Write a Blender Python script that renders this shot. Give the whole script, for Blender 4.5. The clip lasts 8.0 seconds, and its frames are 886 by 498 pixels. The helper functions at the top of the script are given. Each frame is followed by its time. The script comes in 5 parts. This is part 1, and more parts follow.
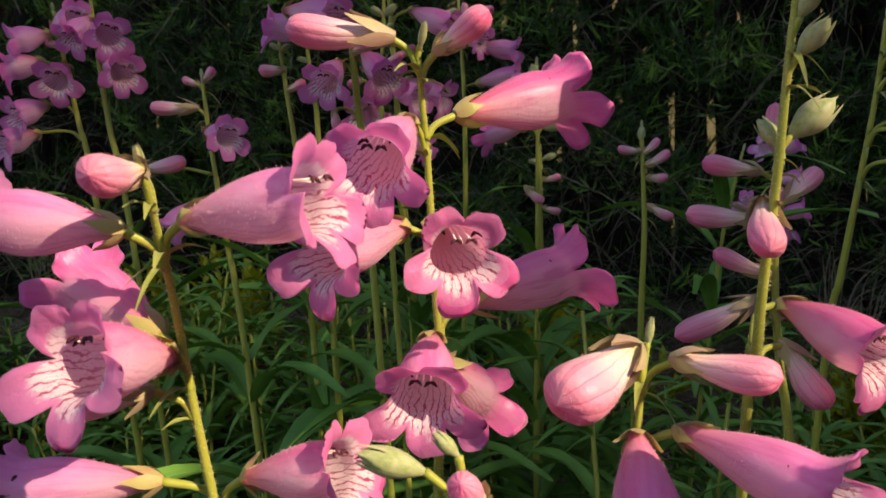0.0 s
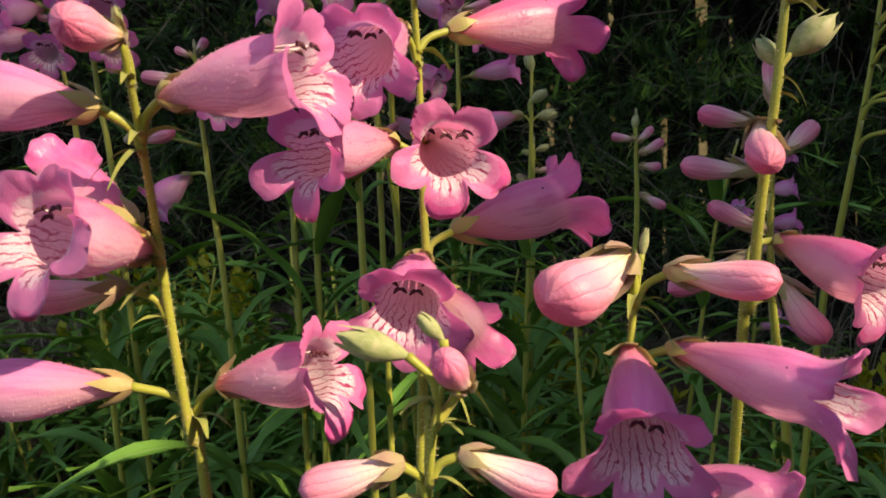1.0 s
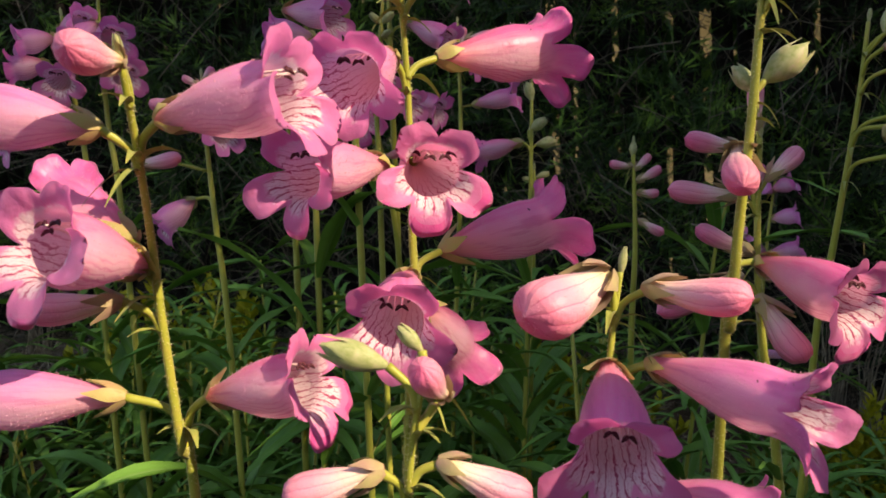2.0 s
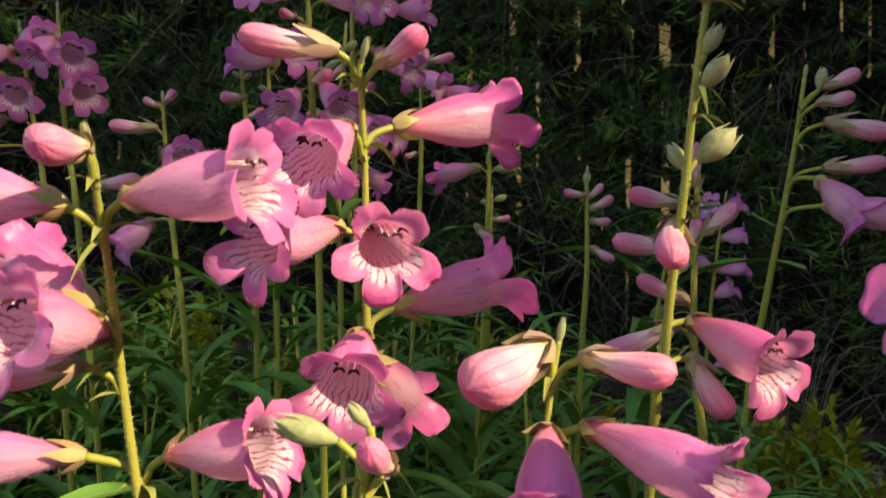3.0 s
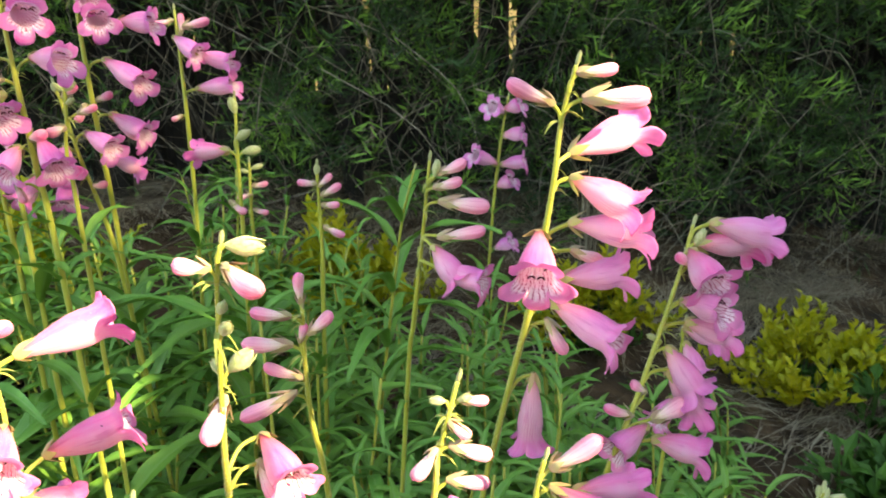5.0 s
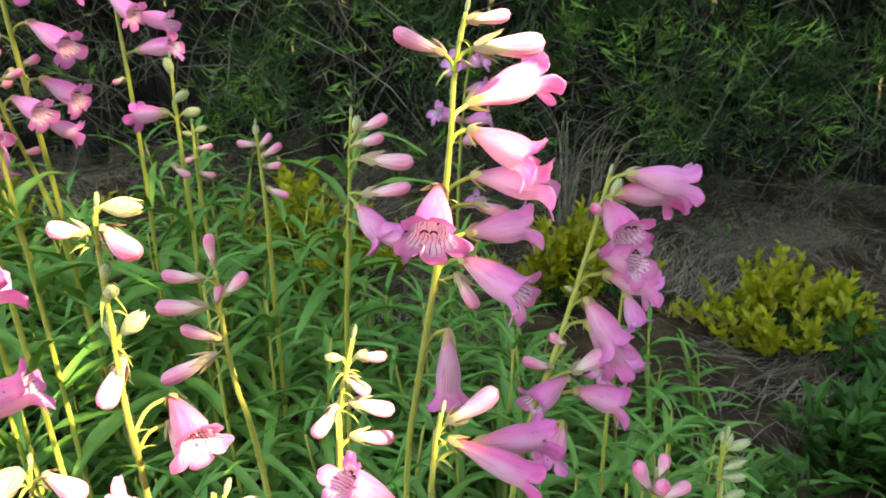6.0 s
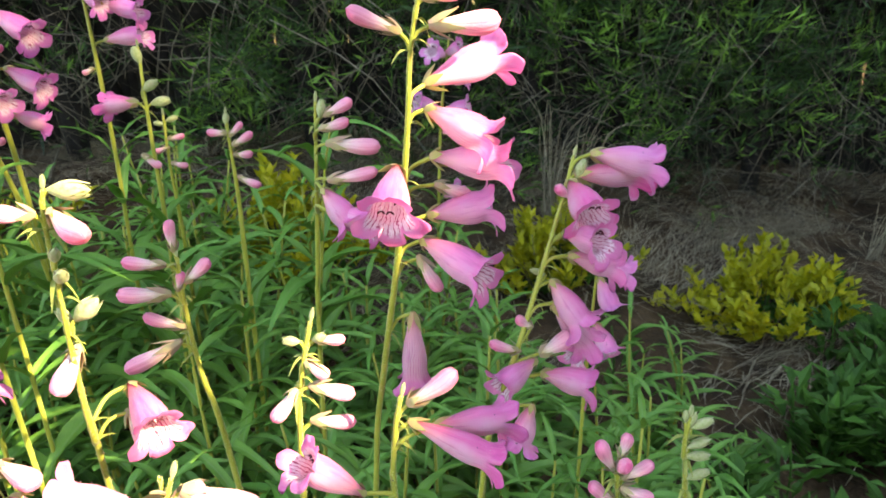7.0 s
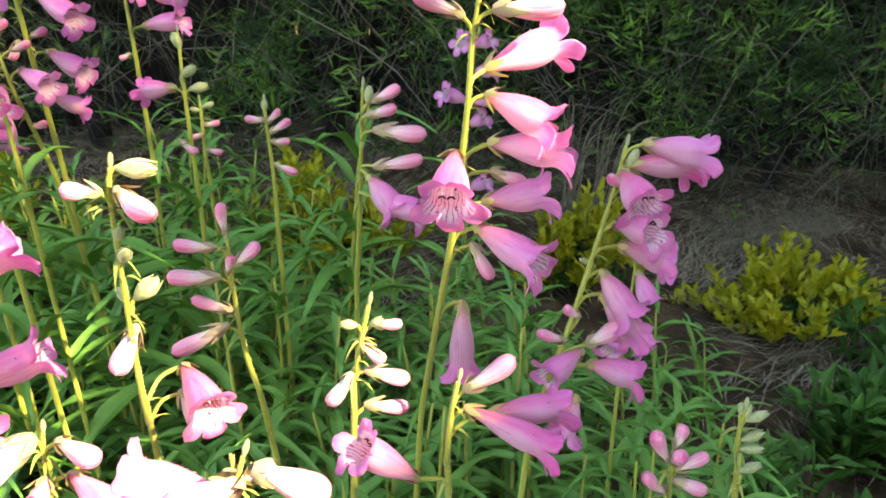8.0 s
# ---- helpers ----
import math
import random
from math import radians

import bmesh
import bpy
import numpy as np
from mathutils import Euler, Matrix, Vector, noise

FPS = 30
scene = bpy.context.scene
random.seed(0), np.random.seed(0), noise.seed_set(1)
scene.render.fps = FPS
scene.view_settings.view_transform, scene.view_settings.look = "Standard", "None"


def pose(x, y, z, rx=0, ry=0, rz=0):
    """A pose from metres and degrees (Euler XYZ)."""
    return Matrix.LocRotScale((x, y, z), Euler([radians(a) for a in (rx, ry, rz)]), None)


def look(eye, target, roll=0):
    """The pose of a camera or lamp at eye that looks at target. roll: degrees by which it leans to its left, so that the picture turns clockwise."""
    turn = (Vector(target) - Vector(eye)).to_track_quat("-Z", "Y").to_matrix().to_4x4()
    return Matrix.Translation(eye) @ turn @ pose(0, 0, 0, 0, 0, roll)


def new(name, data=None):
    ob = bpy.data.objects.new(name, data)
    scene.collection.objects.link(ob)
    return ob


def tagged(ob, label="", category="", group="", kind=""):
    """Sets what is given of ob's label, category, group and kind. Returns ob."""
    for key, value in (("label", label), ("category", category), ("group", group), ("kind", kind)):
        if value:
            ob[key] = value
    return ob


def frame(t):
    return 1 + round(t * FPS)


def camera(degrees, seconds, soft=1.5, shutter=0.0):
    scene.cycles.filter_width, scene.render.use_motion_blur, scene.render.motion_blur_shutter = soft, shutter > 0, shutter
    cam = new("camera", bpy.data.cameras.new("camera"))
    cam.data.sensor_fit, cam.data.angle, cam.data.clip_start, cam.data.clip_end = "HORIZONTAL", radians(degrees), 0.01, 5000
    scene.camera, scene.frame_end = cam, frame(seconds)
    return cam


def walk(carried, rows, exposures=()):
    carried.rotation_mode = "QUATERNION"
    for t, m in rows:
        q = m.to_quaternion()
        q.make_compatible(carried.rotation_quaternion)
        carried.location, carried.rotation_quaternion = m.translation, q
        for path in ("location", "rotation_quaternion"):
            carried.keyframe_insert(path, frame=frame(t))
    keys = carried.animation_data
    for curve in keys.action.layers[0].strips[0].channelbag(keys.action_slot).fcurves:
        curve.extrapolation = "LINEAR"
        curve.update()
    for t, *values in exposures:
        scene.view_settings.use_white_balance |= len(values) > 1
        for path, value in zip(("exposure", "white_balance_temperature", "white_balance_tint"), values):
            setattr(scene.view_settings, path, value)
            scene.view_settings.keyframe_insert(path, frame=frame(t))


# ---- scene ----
cam = camera(62.9, 8.0, soft=1.5, shutter=0.12)
# a small phone lens, held close: what lies far behind the flowers goes soft
cam.data.dof.use_dof, cam.data.dof.focus_distance, cam.data.dof.aperture_fstop = True, 0.27, 36.0
# seconds, eye, yaw, pitch, roll
ROWS = [
    (0, 0.0000, 0.0000, 0.6600, -0.00, -2.70, 2.19),
    (0.5, -0.0013, 0.0065, 0.6359, -0.33, -1.18, 1.26),
    (1, 0.0000, 0.0058, 0.6275, -0.73, -0.70, 0.83),
    (1.5, 0.0004, 0.0054, 0.6272, -0.77, 0.13, 0.44),
    (1.7, 0.0028, 0.0032, 0.6243, -0.08, 1.06, 0.56),
    (2.8, 0.0084, -0.0092, 0.6255, -0.79, 1.92, 0.13),
    (3, 0.0090, -0.0143, 0.6445, -3.15, 1.39, -0.54),
    (3.5, 0.0312, -0.0738, 0.6947, -4.47, -0.30, -0.86),
    (4, 0.0663, -0.0845, 0.7647, -7.27, -4.65, -0.72),
    (4.5, 0.1050, -0.0961, 0.8113, -10.27, -12.00, -0.22),
    (5, 0.1413, -0.1219, 0.8292, -11.23, -15.75, 0.37),
    (5.2, 0.1673, -0.1257, 0.8343, -11.07, -17.89, 0.63),
    (6.3, 0.1963, -0.1288, 0.8218, -11.42, -18.94, 2.02),
    (6.5, 0.2018, -0.1265, 0.8214, -11.54, -18.72, 1.98),
    (7, 0.2077, -0.1309, 0.8169, -11.99, -19.40, 2.40),
    (7.5, 0.2015, -0.1287, 0.8141, -11.60, -19.80, 2.04),
    (8, 0.1846, -0.1261, 0.8129, -11.11, -19.75, 1.66),
]
EXPOSURES = [(0.0, 0.92, 7300, 22), (1.7, 1.00, 7400, 24), (3.0, 1.13, 7500, 21), (3.5, 1.72, 8500, 19), (4.0, 3.00, 9600, 14),
             (4.5, 3.12, 9300, 11), (5.0, 3.00, 8500, 9), (7.0, 3.02, 8000, 12), (8.0, 2.95, 7800, 12)]
walk(cam, [(t, pose(x, y, z, 90 + pitch, 0, yaw) @ pose(0, 0, 0, 0, 0, -roll)) for t, x, y, z, yaw, pitch, roll in ROWS], EXPOSURES)

# ---- light: a low sun over the viewer's right shoulder, cut to a beam by an added, unseen wall ----
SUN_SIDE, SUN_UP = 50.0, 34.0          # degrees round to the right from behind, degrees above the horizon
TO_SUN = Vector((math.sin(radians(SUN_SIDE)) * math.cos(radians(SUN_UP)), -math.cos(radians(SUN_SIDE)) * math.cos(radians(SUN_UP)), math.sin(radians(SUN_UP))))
world = bpy.data.worlds.new("sky")
scene.world = world
world.use_nodes = True
sky = world.node_tree.nodes.new("ShaderNodeTexSky")
sky.sky_type = "NISHITA"
sky.sun_disc = False
sky.sun_elevation = radians(SUN_UP)
sky.sun_rotation = math.atan2(TO_SUN.x, TO_SUN.y)
world.node_tree.links.new(sky.outputs[0], world.node_tree.nodes["Background"].inputs["Color"])
world.node_tree.nodes["Background"].inputs["Strength"].default_value = 0.145
sun = new("sun", bpy.data.lights.new("sun", "SUN"))
sun.data.energy, sun.data.angle, sun.data.color = 4.25, radians(0.5), (1.0, 0.87, 0.63)
sun.matrix_world = look(TO_SUN * 5, (0, 0, 0))


# ---- materials ----
class Mat:
    """A small node builder round one material."""

    def __init__(self, name):
        self.m = bpy.data.materials.new(name)
        self.m.use_nodes = True
        self.t = self.m.node_tree
        self.b = self.t.nodes["Principled BSDF"]

    def n(self, kind, **props):
        node = self.t.nodes.new(kind)
        for k, v in props.items():
            node.inputs[k].default_value = v
        return node

    def link(self, a, b):
        self.t.links.new(a, b)

    def noise(self, scale, detail=3.0, rough=0.55, coords="Object", distort=0.0):
        c = self.t.nodes.new("ShaderNodeTexCoord")
        x = self.n("ShaderNodeTexNoise", Scale=scale, Detail=detail, Roughness=rough, Distortion=distort)
        self.link(c.outputs[coords], x.inputs["Vector"])
        return x.outputs["Fac"]

    def ramp(self, fac, stops):
        r = self.t.nodes.new("ShaderNodeValToRGB")
        e = r.color_ramp.elements
        while len(e) < len(stops):
            e.new(0.5)
        for el, (p, c) in zip(e, stops):
            el.position, el.color = p, (*c, 1) if len(c) == 3 else c
        self.link(fac, r.inputs[0])
        return r.outputs[0]

    def mix(self, fac, a, b, blend="MIX"):
        x = self.t.nodes.new("ShaderNodeMix")
        x.data_type, x.blend_type = "RGBA", blend
        for sock, v in ((x.inputs[0], fac), (x.inputs[6], a), (x.inputs[7], b)):
            if isinstance(v, (int, float)):
                sock.default_value = v
            elif isinstance(v, tuple):
                sock.default_value = (*v, 1)
            else:
                self.link(v, sock)
        return x.outputs[2]

    def math(self, op, a, b=0.0, clamp=False):
        x = self.t.nodes.new("ShaderNodeMath")
        x.operation, x.use_clamp = op, clamp
        for sock, v in ((x.inputs[0], a), (x.inputs[1], b)):
            if isinstance(v, (int, float)):
                sock.default_value = v
            else:
                self.link(v, sock)
        return x.outputs[0]

    def uv(self):
        c = self.t.nodes.new("ShaderNodeUVMap")
        c.uv_map = "uv"
        s = self.t.nodes.new("ShaderNodeSeparateXYZ")
        self.link(c.outputs[0], s.inputs[0])
        return s.outputs[0], s.outputs[1]

    def random(self):
        return self.t.nodes.new("ShaderNodeObjectInfo").outputs["Random"]

    def island(self):
        return self.t.nodes.new("ShaderNodeNewGeometry").outputs["Random Per Island"]

    def bump(self, height, strength=0.3, distance=0.0005):
        x = self.n("ShaderNodeBump", Strength=strength, Distance=distance)
        self.link(height, x.inputs["Height"])
        self.link(x.outputs[0], self.b.inputs["Normal"])
        return x.outputs[0]

    def base(self, colour, rough=0.5, spec=0.4):
        if isinstance(colour, tuple):
            self.b.inputs["Base Color"].default_value = (*colour, 1)
        else:
            self.link(colour, self.b.inputs["Base Color"])
        self.b.inputs["Roughness"].default_value = rough
        self.b.inputs["Specular IOR Level"].default_value = spec
        return self

    def thin(self, colour, share):
        """Lets light through, as petals and leaves do."""
        tr = self.t.nodes.new("ShaderNodeBsdfTranslucent")
        if isinstance(colour, tuple):
            tr.inputs[0].default_value = (*colour, 1)
        else:
            self.link(colour, tr.inputs[0])
        mx = self.t.nodes.new("ShaderNodeMixShader")
        mx.inputs[0].default_value = share
        self.link(self.b.outputs[0], mx.inputs[1])
        self.link(tr.outputs[0], mx.inputs[2])
        self.link(mx.outputs[0], self.t.nodes["Material Output"].inputs["Surface"])
        return self


def petal_outer(name, hue):
    k = Mat(name)
    u, v = k.uv()
    back = k.ramp(v, [(0.0, (0.64, 0.17, 0.16)), (0.14, (0.85, 0.22, 0.34)), (0.42, (0.87, 0.215, 0.50)), (0.72, (0.86, 0.18, 0.50)), (1.0, (0.83, 0.145, 0.48))])
    flank = k.ramp(v, [(0.0, (0.66, 0.26, 0.22)), (0.14, (0.91, 0.50, 0.50)), (0.45, (0.92, 0.50, 0.65)), (0.68, (0.90, 0.39, 0.62)), (0.82, (0.86, 0.21, 0.53)), (1.0, (0.83, 0.15, 0.49))])
    # some bells are nearly white along the flank
    pale = k.ramp(v, [(0.12, (0, 0, 0)), (0.35, (0.8, 0.8, 0.8)), (0.58, (0.8, 0.8, 0.8)), (0.78, (0, 0, 0))])
    flank = k.mix(k.math("MULTIPLY", pale, k.ramp(k.random(), [(0.25, (0, 0, 0)), (0.8, (1, 1, 1))])), flank, (0.92, 0.70, 0.79))
    round_ = k.math("ABSOLUTE", k.math("SUBTRACT", u, 0.5))
    lean = k.math("ADD", round_, k.math("MULTIPLY", k.math("SUBTRACT", k.noise(4, 3), 0.5), 0.14))
    pink = k.mix(k.ramp(lean, [(0.22, (0, 0, 0)), (0.40, (1, 1, 1))]), flank, back)
    # paler, lined underside of the tube: u is 0.5 along the belly
    belly = k.math("MULTIPLY", k.math("ABSOLUTE", k.math("SUBTRACT", u, 0.5)), 4.0)
    wob = k.math("MULTIPLY", k.noise(2.6, 3), 0.17)
    lines = k.math("ABSOLUTE", k.math("SINE", k.math("MULTIPLY", k.math("ADD", u, wob), 95.0)))
    lined = k.mix(k.ramp(lines, [(0.25, (0, 0, 0)), (0.6, (1, 1, 1))]), (0.64, 0.08, 0.28), (0.88, 0.56, 0.62))
    where = k.ramp(belly, [(0.45, (1, 1, 1)), (1.0, (0, 0, 0))])
    fade = k.ramp(v, [(0.12, (0, 0, 0)), (0.3, (0.6, 0.6, 0.6)), (0.62, (0.6, 0.6, 0.6)), (0.80, (0, 0, 0))])
    pink = k.mix(k.math("MULTIPLY", where, fade), pink, lined)
    # pale bloom in long streaks, darker veins here and there
    run = k.n("ShaderNodeTexNoise", Scale=1.0, Detail=4.0, Roughness=0.6)
    comb = k.t.nodes.new("ShaderNodeCombineXYZ")
    k.link(k.math("MULTIPLY", u, 22.0), comb.inputs[0])
    k.link(k.math("MULTIPLY", v, 2.6), comb.inputs[1])
    k.link(k.math("MULTIPLY", k.random(), 40.0), comb.inputs[2])
    k.link(comb.outputs[0], run.inputs["Vector"])
    pink = k.mix(k.math("MULTIPLY", k.ramp(run.outputs["Fac"], [(0.46, (0, 0, 0)), (0.68, (1, 1, 1))]), 0.42), pink, (0.92, 0.49, 0.69))
    pink = k.mix(k.math("MULTIPLY", k.ramp(run.outputs["Fac"], [(0.33, (1, 1, 1)), (0.44, (0, 0, 0))]), 0.5), pink, (0.64, 0.10, 0.34))
    tint = k.t.nodes.new("ShaderNodeHueSaturation")
    k.link(pink, tint.inputs["Color"])
    k.link(k.math("ADD", k.math("MULTIPLY", k.random(), 0.035), hue), tint.inputs["Hue"])
    k.link(k.math("ADD", k.math("MULTIPLY", k.random(), 0.25), 0.80), tint.inputs["Saturation"])
    k.base(tint.outputs[0], 0.31, 0.5)
    k.b.inputs["Sheen Weight"].default_value = 0.3
    k.b.inputs["Sheen Roughness"].default_value = 0.45
    k.b.inputs["Sheen Tint"].default_value = (1, 0.84, 0.94, 1)
    crinkle = k.math("MULTIPLY", k.noise(7, 4, 0.6), 1.0)
    k.bump(k.math("ADD", k.math("ADD", k.noise(40, 3), crinkle), k.math("MULTIPLY", lines, 0.12)), 0.32, 0.0006)
    return k.thin(k.mix(0.3, tint.outputs[0], (0.92, 0.47, 0.71)), 0.54).m


def petal_inner(name, deep, light):
    k = Mat(name)
    u, v = k.uv()
    own = k.math("MULTIPLY", k.random(), 30.0)
    comb = k.t.nodes.new("ShaderNodeCombineXYZ")
    k.link(k.math("MULTIPLY", u, 16.0), comb.inputs[0])
    k.link(k.math("MULTIPLY", v, 7.0), comb.inputs[1])
    k.link(own, comb.inputs[2])
    wander = k.n("ShaderNodeTexNoise", Scale=1.0, Detail=3.0, Roughness=0.6)
    k.link(comb.outputs[0], wander.inputs["Vector"])
    wob = k.math("MULTIPLY", k.math("SUBTRACT", wander.outputs["Fac"], 0.5), 0.085)
    veins = k.math("ABSOLUTE", k.math("SINE", k.math("MULTIPLY", k.math("ADD", u, wob), 78.0)))
    fine = k.math("ABSOLUTE", k.math("SINE", k.math("MULTIPLY", k.math("SUBTRACT", u, k.math("MULTIPLY", wob, 1.7)), 118.0)))
    breaks = k.noise(9, 3)
    thick = k.math("SUBTRACT", veins, k.math("MULTIPLY", breaks, 0.42))
    vein = k.ramp(thick, [(0.03, (1, 1, 1)), (0.13, (0, 0, 0))])
    hair = k.ramp(k.math("SUBTRACT", fine, k.math("MULTIPLY", k.noise(13, 3), 0.30)), [(-0.04, (0.6, 0.6, 0.6)), (0.08, (0, 0, 0))])
    net = k.math("MAXIMUM", vein, hair)
    low = k.ramp(k.math("ABSOLUTE", k.math("SUBTRACT", u, 0.5)), [(0.28, (1, 1, 1)), (0.42, (0.12, 0.12, 0.12))])
    band = k.ramp(v, [(0.2, (0.1, 0.1, 0.1)), (0.50, (0.8, 0.8, 0.8)), (0.62, (1, 1, 1)), (0.84, (1, 1, 1)), (0.95, (0.25, 0.25, 0.25))])
    white = k.mix(k.noise(6, 2), (0.94, 0.87, 0.90), (0.97, 0.96, 0.96))
    throat = k.mix(k.math("MULTIPLY", net, k.math("MULTIPLY", low, band)), white, (0.42, 0.02, 0.14))
    throat = k.mix(k.ramp(k.math("ADD", v, k.math("MULTIPLY", k.noise(10, 3), 0.12)), [(0.30, (0.45, 0.45, 0.45)), (0.60, (0, 0, 0))]), throat, (0.92, 0.70, 0.80))
    edge = k.math("ADD", v, k.math("MULTIPLY", k.math("SUBTRACT", k.noise(14, 4), 0.5), 0.20))
    upper = k.math("MULTIPLY", k.math("SUBTRACT", 1.0, low), 0.05)
    lobe = k.ramp(k.math("ADD", edge, upper), [(0.835, (0, 0, 0)), (0.89, (1, 1, 1))])
    pink = k.mix(k.noise(7, 3), deep, light)
    colour = k.mix(lobe, throat, pink)
    k.base(colour, 0.42, 0.35)
    crinkle = k.math("MULTIPLY", k.noise(9, 4, 0.65), 2.5)
    k.bump(k.math("ADD", k.math("ADD", k.noise(30, 3), crinkle), k.math("MULTIPLY", veins, 0.3)), 0.35, 0.0006)
    return k.thin(k.mix(0.3, colour, (0.96, 0.80, 0.88)), 0.60).m


def bud_skin():
    k = Mat("bud_skin")
    u, v = k.uv()
    v2 = k.math("ADD", v, k.math("MULTIPLY", k.math("SUBTRACT", k.noise(4, 3), 0.5), 0.30))
    c = k.ramp(v2, [(0.02, (0.60, 0.58, 0.20)), (0.22, (0.84, 0.74, 0.56)), (0.42, (0.85, 0.53, 0.56)), (0.64, (0.82, 0.28, 0.42)), (1.0, (0.74, 0.10, 0.27))])
    side = k.math("ADD", k.math("MULTIPLY", k.math("COSINE", k.math("MULTIPLY", u, 6.283)), 0.5), 0.5)
    c = k.mix(k.math("MULTIPLY", k.math("MULTIPLY", side, k.noise(4, 3)), 0.55), c, (0.84, 0.62, 0.56))
    wob = k.math("MULTIPLY", k.noise(3, 2), 0.08)
    seam = k.math("ABSOLUTE", k.math("SINE", k.math("MULTIPLY", k.math("ADD", u, wob), 31.4)))
    c = k.mix(k.math("MULTIPLY", k.ramp(seam, [(0.0, (1, 1, 1)), (0.22, (0, 0, 0))]), 0.6), c, (0.58, 0.06, 0.18))
    c = k.mix(k.math("MULTIPLY", k.random(), 0.25), c, (0.78, 0.24, 0.38))
    k.base(c, 0.42, 0.35)
    k.b.inputs["Sheen Weight"].default_value = 0.08
    k.bump(k.math("ADD", k.noise(30, 3), k.math("MULTIPLY", seam, 0.8)), 0.4, 0.0006)
    return k.thin(c, 0.18).m


def green_part(name, a, b, c, rough=0.5, share=0.15, scale=120):
    k = Mat(name)
    col = k.ramp(k.noise(scale, 4), [(0.3, a), (0.55, b), (0.8, c)])
    col = k.mix(k.math("MULTIPLY", k.random(), 0.3), col, b)
    k.base(col, rough, 0.35)
    k.b.inputs["Sheen Weight"].default_value = 0.15 * 1.08
    k.bump(k.noise(scale * 8, 2), 0.25, 0.0004)
    return k.thin(col, share).m if share else k.m


def leaf_skin():
    k = Mat("leaf_skin")
    u, v = k.uv()
    rib = k.ramp(k.math("ABSOLUTE", k.math("SUBTRACT", u, 0.5)), [(0.0, (1, 1, 1)), (0.09, (0, 0, 0))])
    side = k.math("ABSOLUTE", k.math("SINE", k.math("MULTIPLY", k.math("SUBTRACT", v, k.math("MULTIPLY", k.math("ABSOLUTE", k.math("SUBTRACT", u, 0.5)), 0.35)), 60.0)))
    g = k.ramp(k.noise(5, 4), [(0.3, (0.072, 0.22, 0.036)), (0.6, (0.118, 0.315, 0.050)), (0.85, (0.185, 0.41, 0.074))])
    g = k.mix(k.math("MULTIPLY", k.random(), 0.5), g, (0.16, 0.31, 0.040))
    g = k.mix(k.math("MULTIPLY", k.ramp(side, [(0.0, (1, 1, 1)), (0.2, (0, 0, 0))]), 0.25), g, (0.10, 0.24, 0.07))
    g = k.mix(k.math("MULTIPLY", rib, 0.6), g, (0.20, 0.33, 0.11))
    k.base(g, 0.5, 0.38)
    k.bump(k.math("ADD", k.noise(40, 2), k.math("MULTIPLY", side, 0.5)), 0.25, 0.0006)
    return k.thin(k.mix(0.4, g, (0.27, 0.46, 0.05)), 0.26).m


def simple(name, stops, scale, rough=0.7, bump=0.3, distance=0.002, share=0.0, coords="Object", island=0.0, tone=(0.3, 0.3, 0.3)):
    k = Mat(name)
    c = k.ramp(k.noise(scale, 5, coords=coords), stops)
    if island:
        c = k.mix(k.math("MULTIPLY", k.island(), island), c, tone)
    k.base(c, rough, 0.3)
    k.bump(k.noise(scale * 6, 3, coords=coords), bump, distance)
    return k.thin(c, share).m if share else k.m


PINK = [petal_outer("pink_petal_outer", 0.474), petal_inner("pink_petal_inner", (0.82, 0.22, 0.56), (0.90, 0.42, 0.68))]
# the plants at the back of the bed flower in a more violet shade
MAUVE = [petal_outer("mauve_petal_outer", 0.459), petal_inner("mauve_petal_inner", (0.78, 0.21, 0.59), (0.87, 0.41, 0.72))]
M_BUD, M_LEAF = bud_skin(), leaf_skin()
M_STEM = green_part("stem_skin", (0.25, 0.28, 0.03), (0.30, 0.32, 0.04), (0.35, 0.28, 0.055), 0.45, 0.0)
M_BRACT = green_part("bract_skin", (0.24, 0.31, 0.05), (0.33, 0.36, 0.08), (0.40, 0.27, 0.10), 0.5, 0.25, 5)
M_BUDCALYX = green_part("bud_calyx_skin", (0.40, 0.40, 0.15), (0.42, 0.29, 0.19), (0.38, 0.17, 0.18), 0.5, 0.2, 6)
M_CALYX = green_part("calyx_skin", (0.40, 0.42, 0.12), (0.47, 0.35, 0.15), (0.46, 0.17, 0.12), 0.5, 0.25, 7)
M_GREENBUD = green_part("green_bud_skin", (0.24, 0.31, 0.09), (0.40, 0.43, 0.20), (0.52, 0.40, 0.30), 0.5, 0.15, 6)
M_ANTHER = simple("anther", [(0.4, (0.05, 0.008, 0.016)), (0.7, (0.10, 0.02, 0.03))], 900, 0.6, 0.3, 0.0003)
M_FILAMENT = simple("filament", [(0.4, (0.82, 0.66, 0.62)), (0.7, (0.9, 0.82, 0.78))], 400, 0.4, 0.1, 0.0003)
M_DOWN = simple("stem_down", [(0.4, (0.72, 0.70, 0.36)), (0.7, (0.80, 0.72, 0.50))], 600, 0.35, 0.0, 0.0003, 0.45)
M_HAIR = simple("hair", [(0.4, (0.82, 0.42, 0.55)), (0.7, (0.86, 0.60, 0.66))], 600, 0.35, 0.0, 0.0003, 0.4)
M_SOIL = simple("soil", [(0.34, (0.016, 0.010, 0.004)), (0.55, (0.056, 0.033, 0.014)), (0.78, (0.15, 0.105, 0.055))], 9, 0.95, 0.7, 0.02)
M_STRAW = simple("straw", [(0.3, (0.24, 0.205, 0.125)), (0.7, (0.48, 0.43, 0.30))], 30, 0.8, 0.2, 0.001, 0.1, island=0.85, tone=(0.09, 0.062, 0.042))
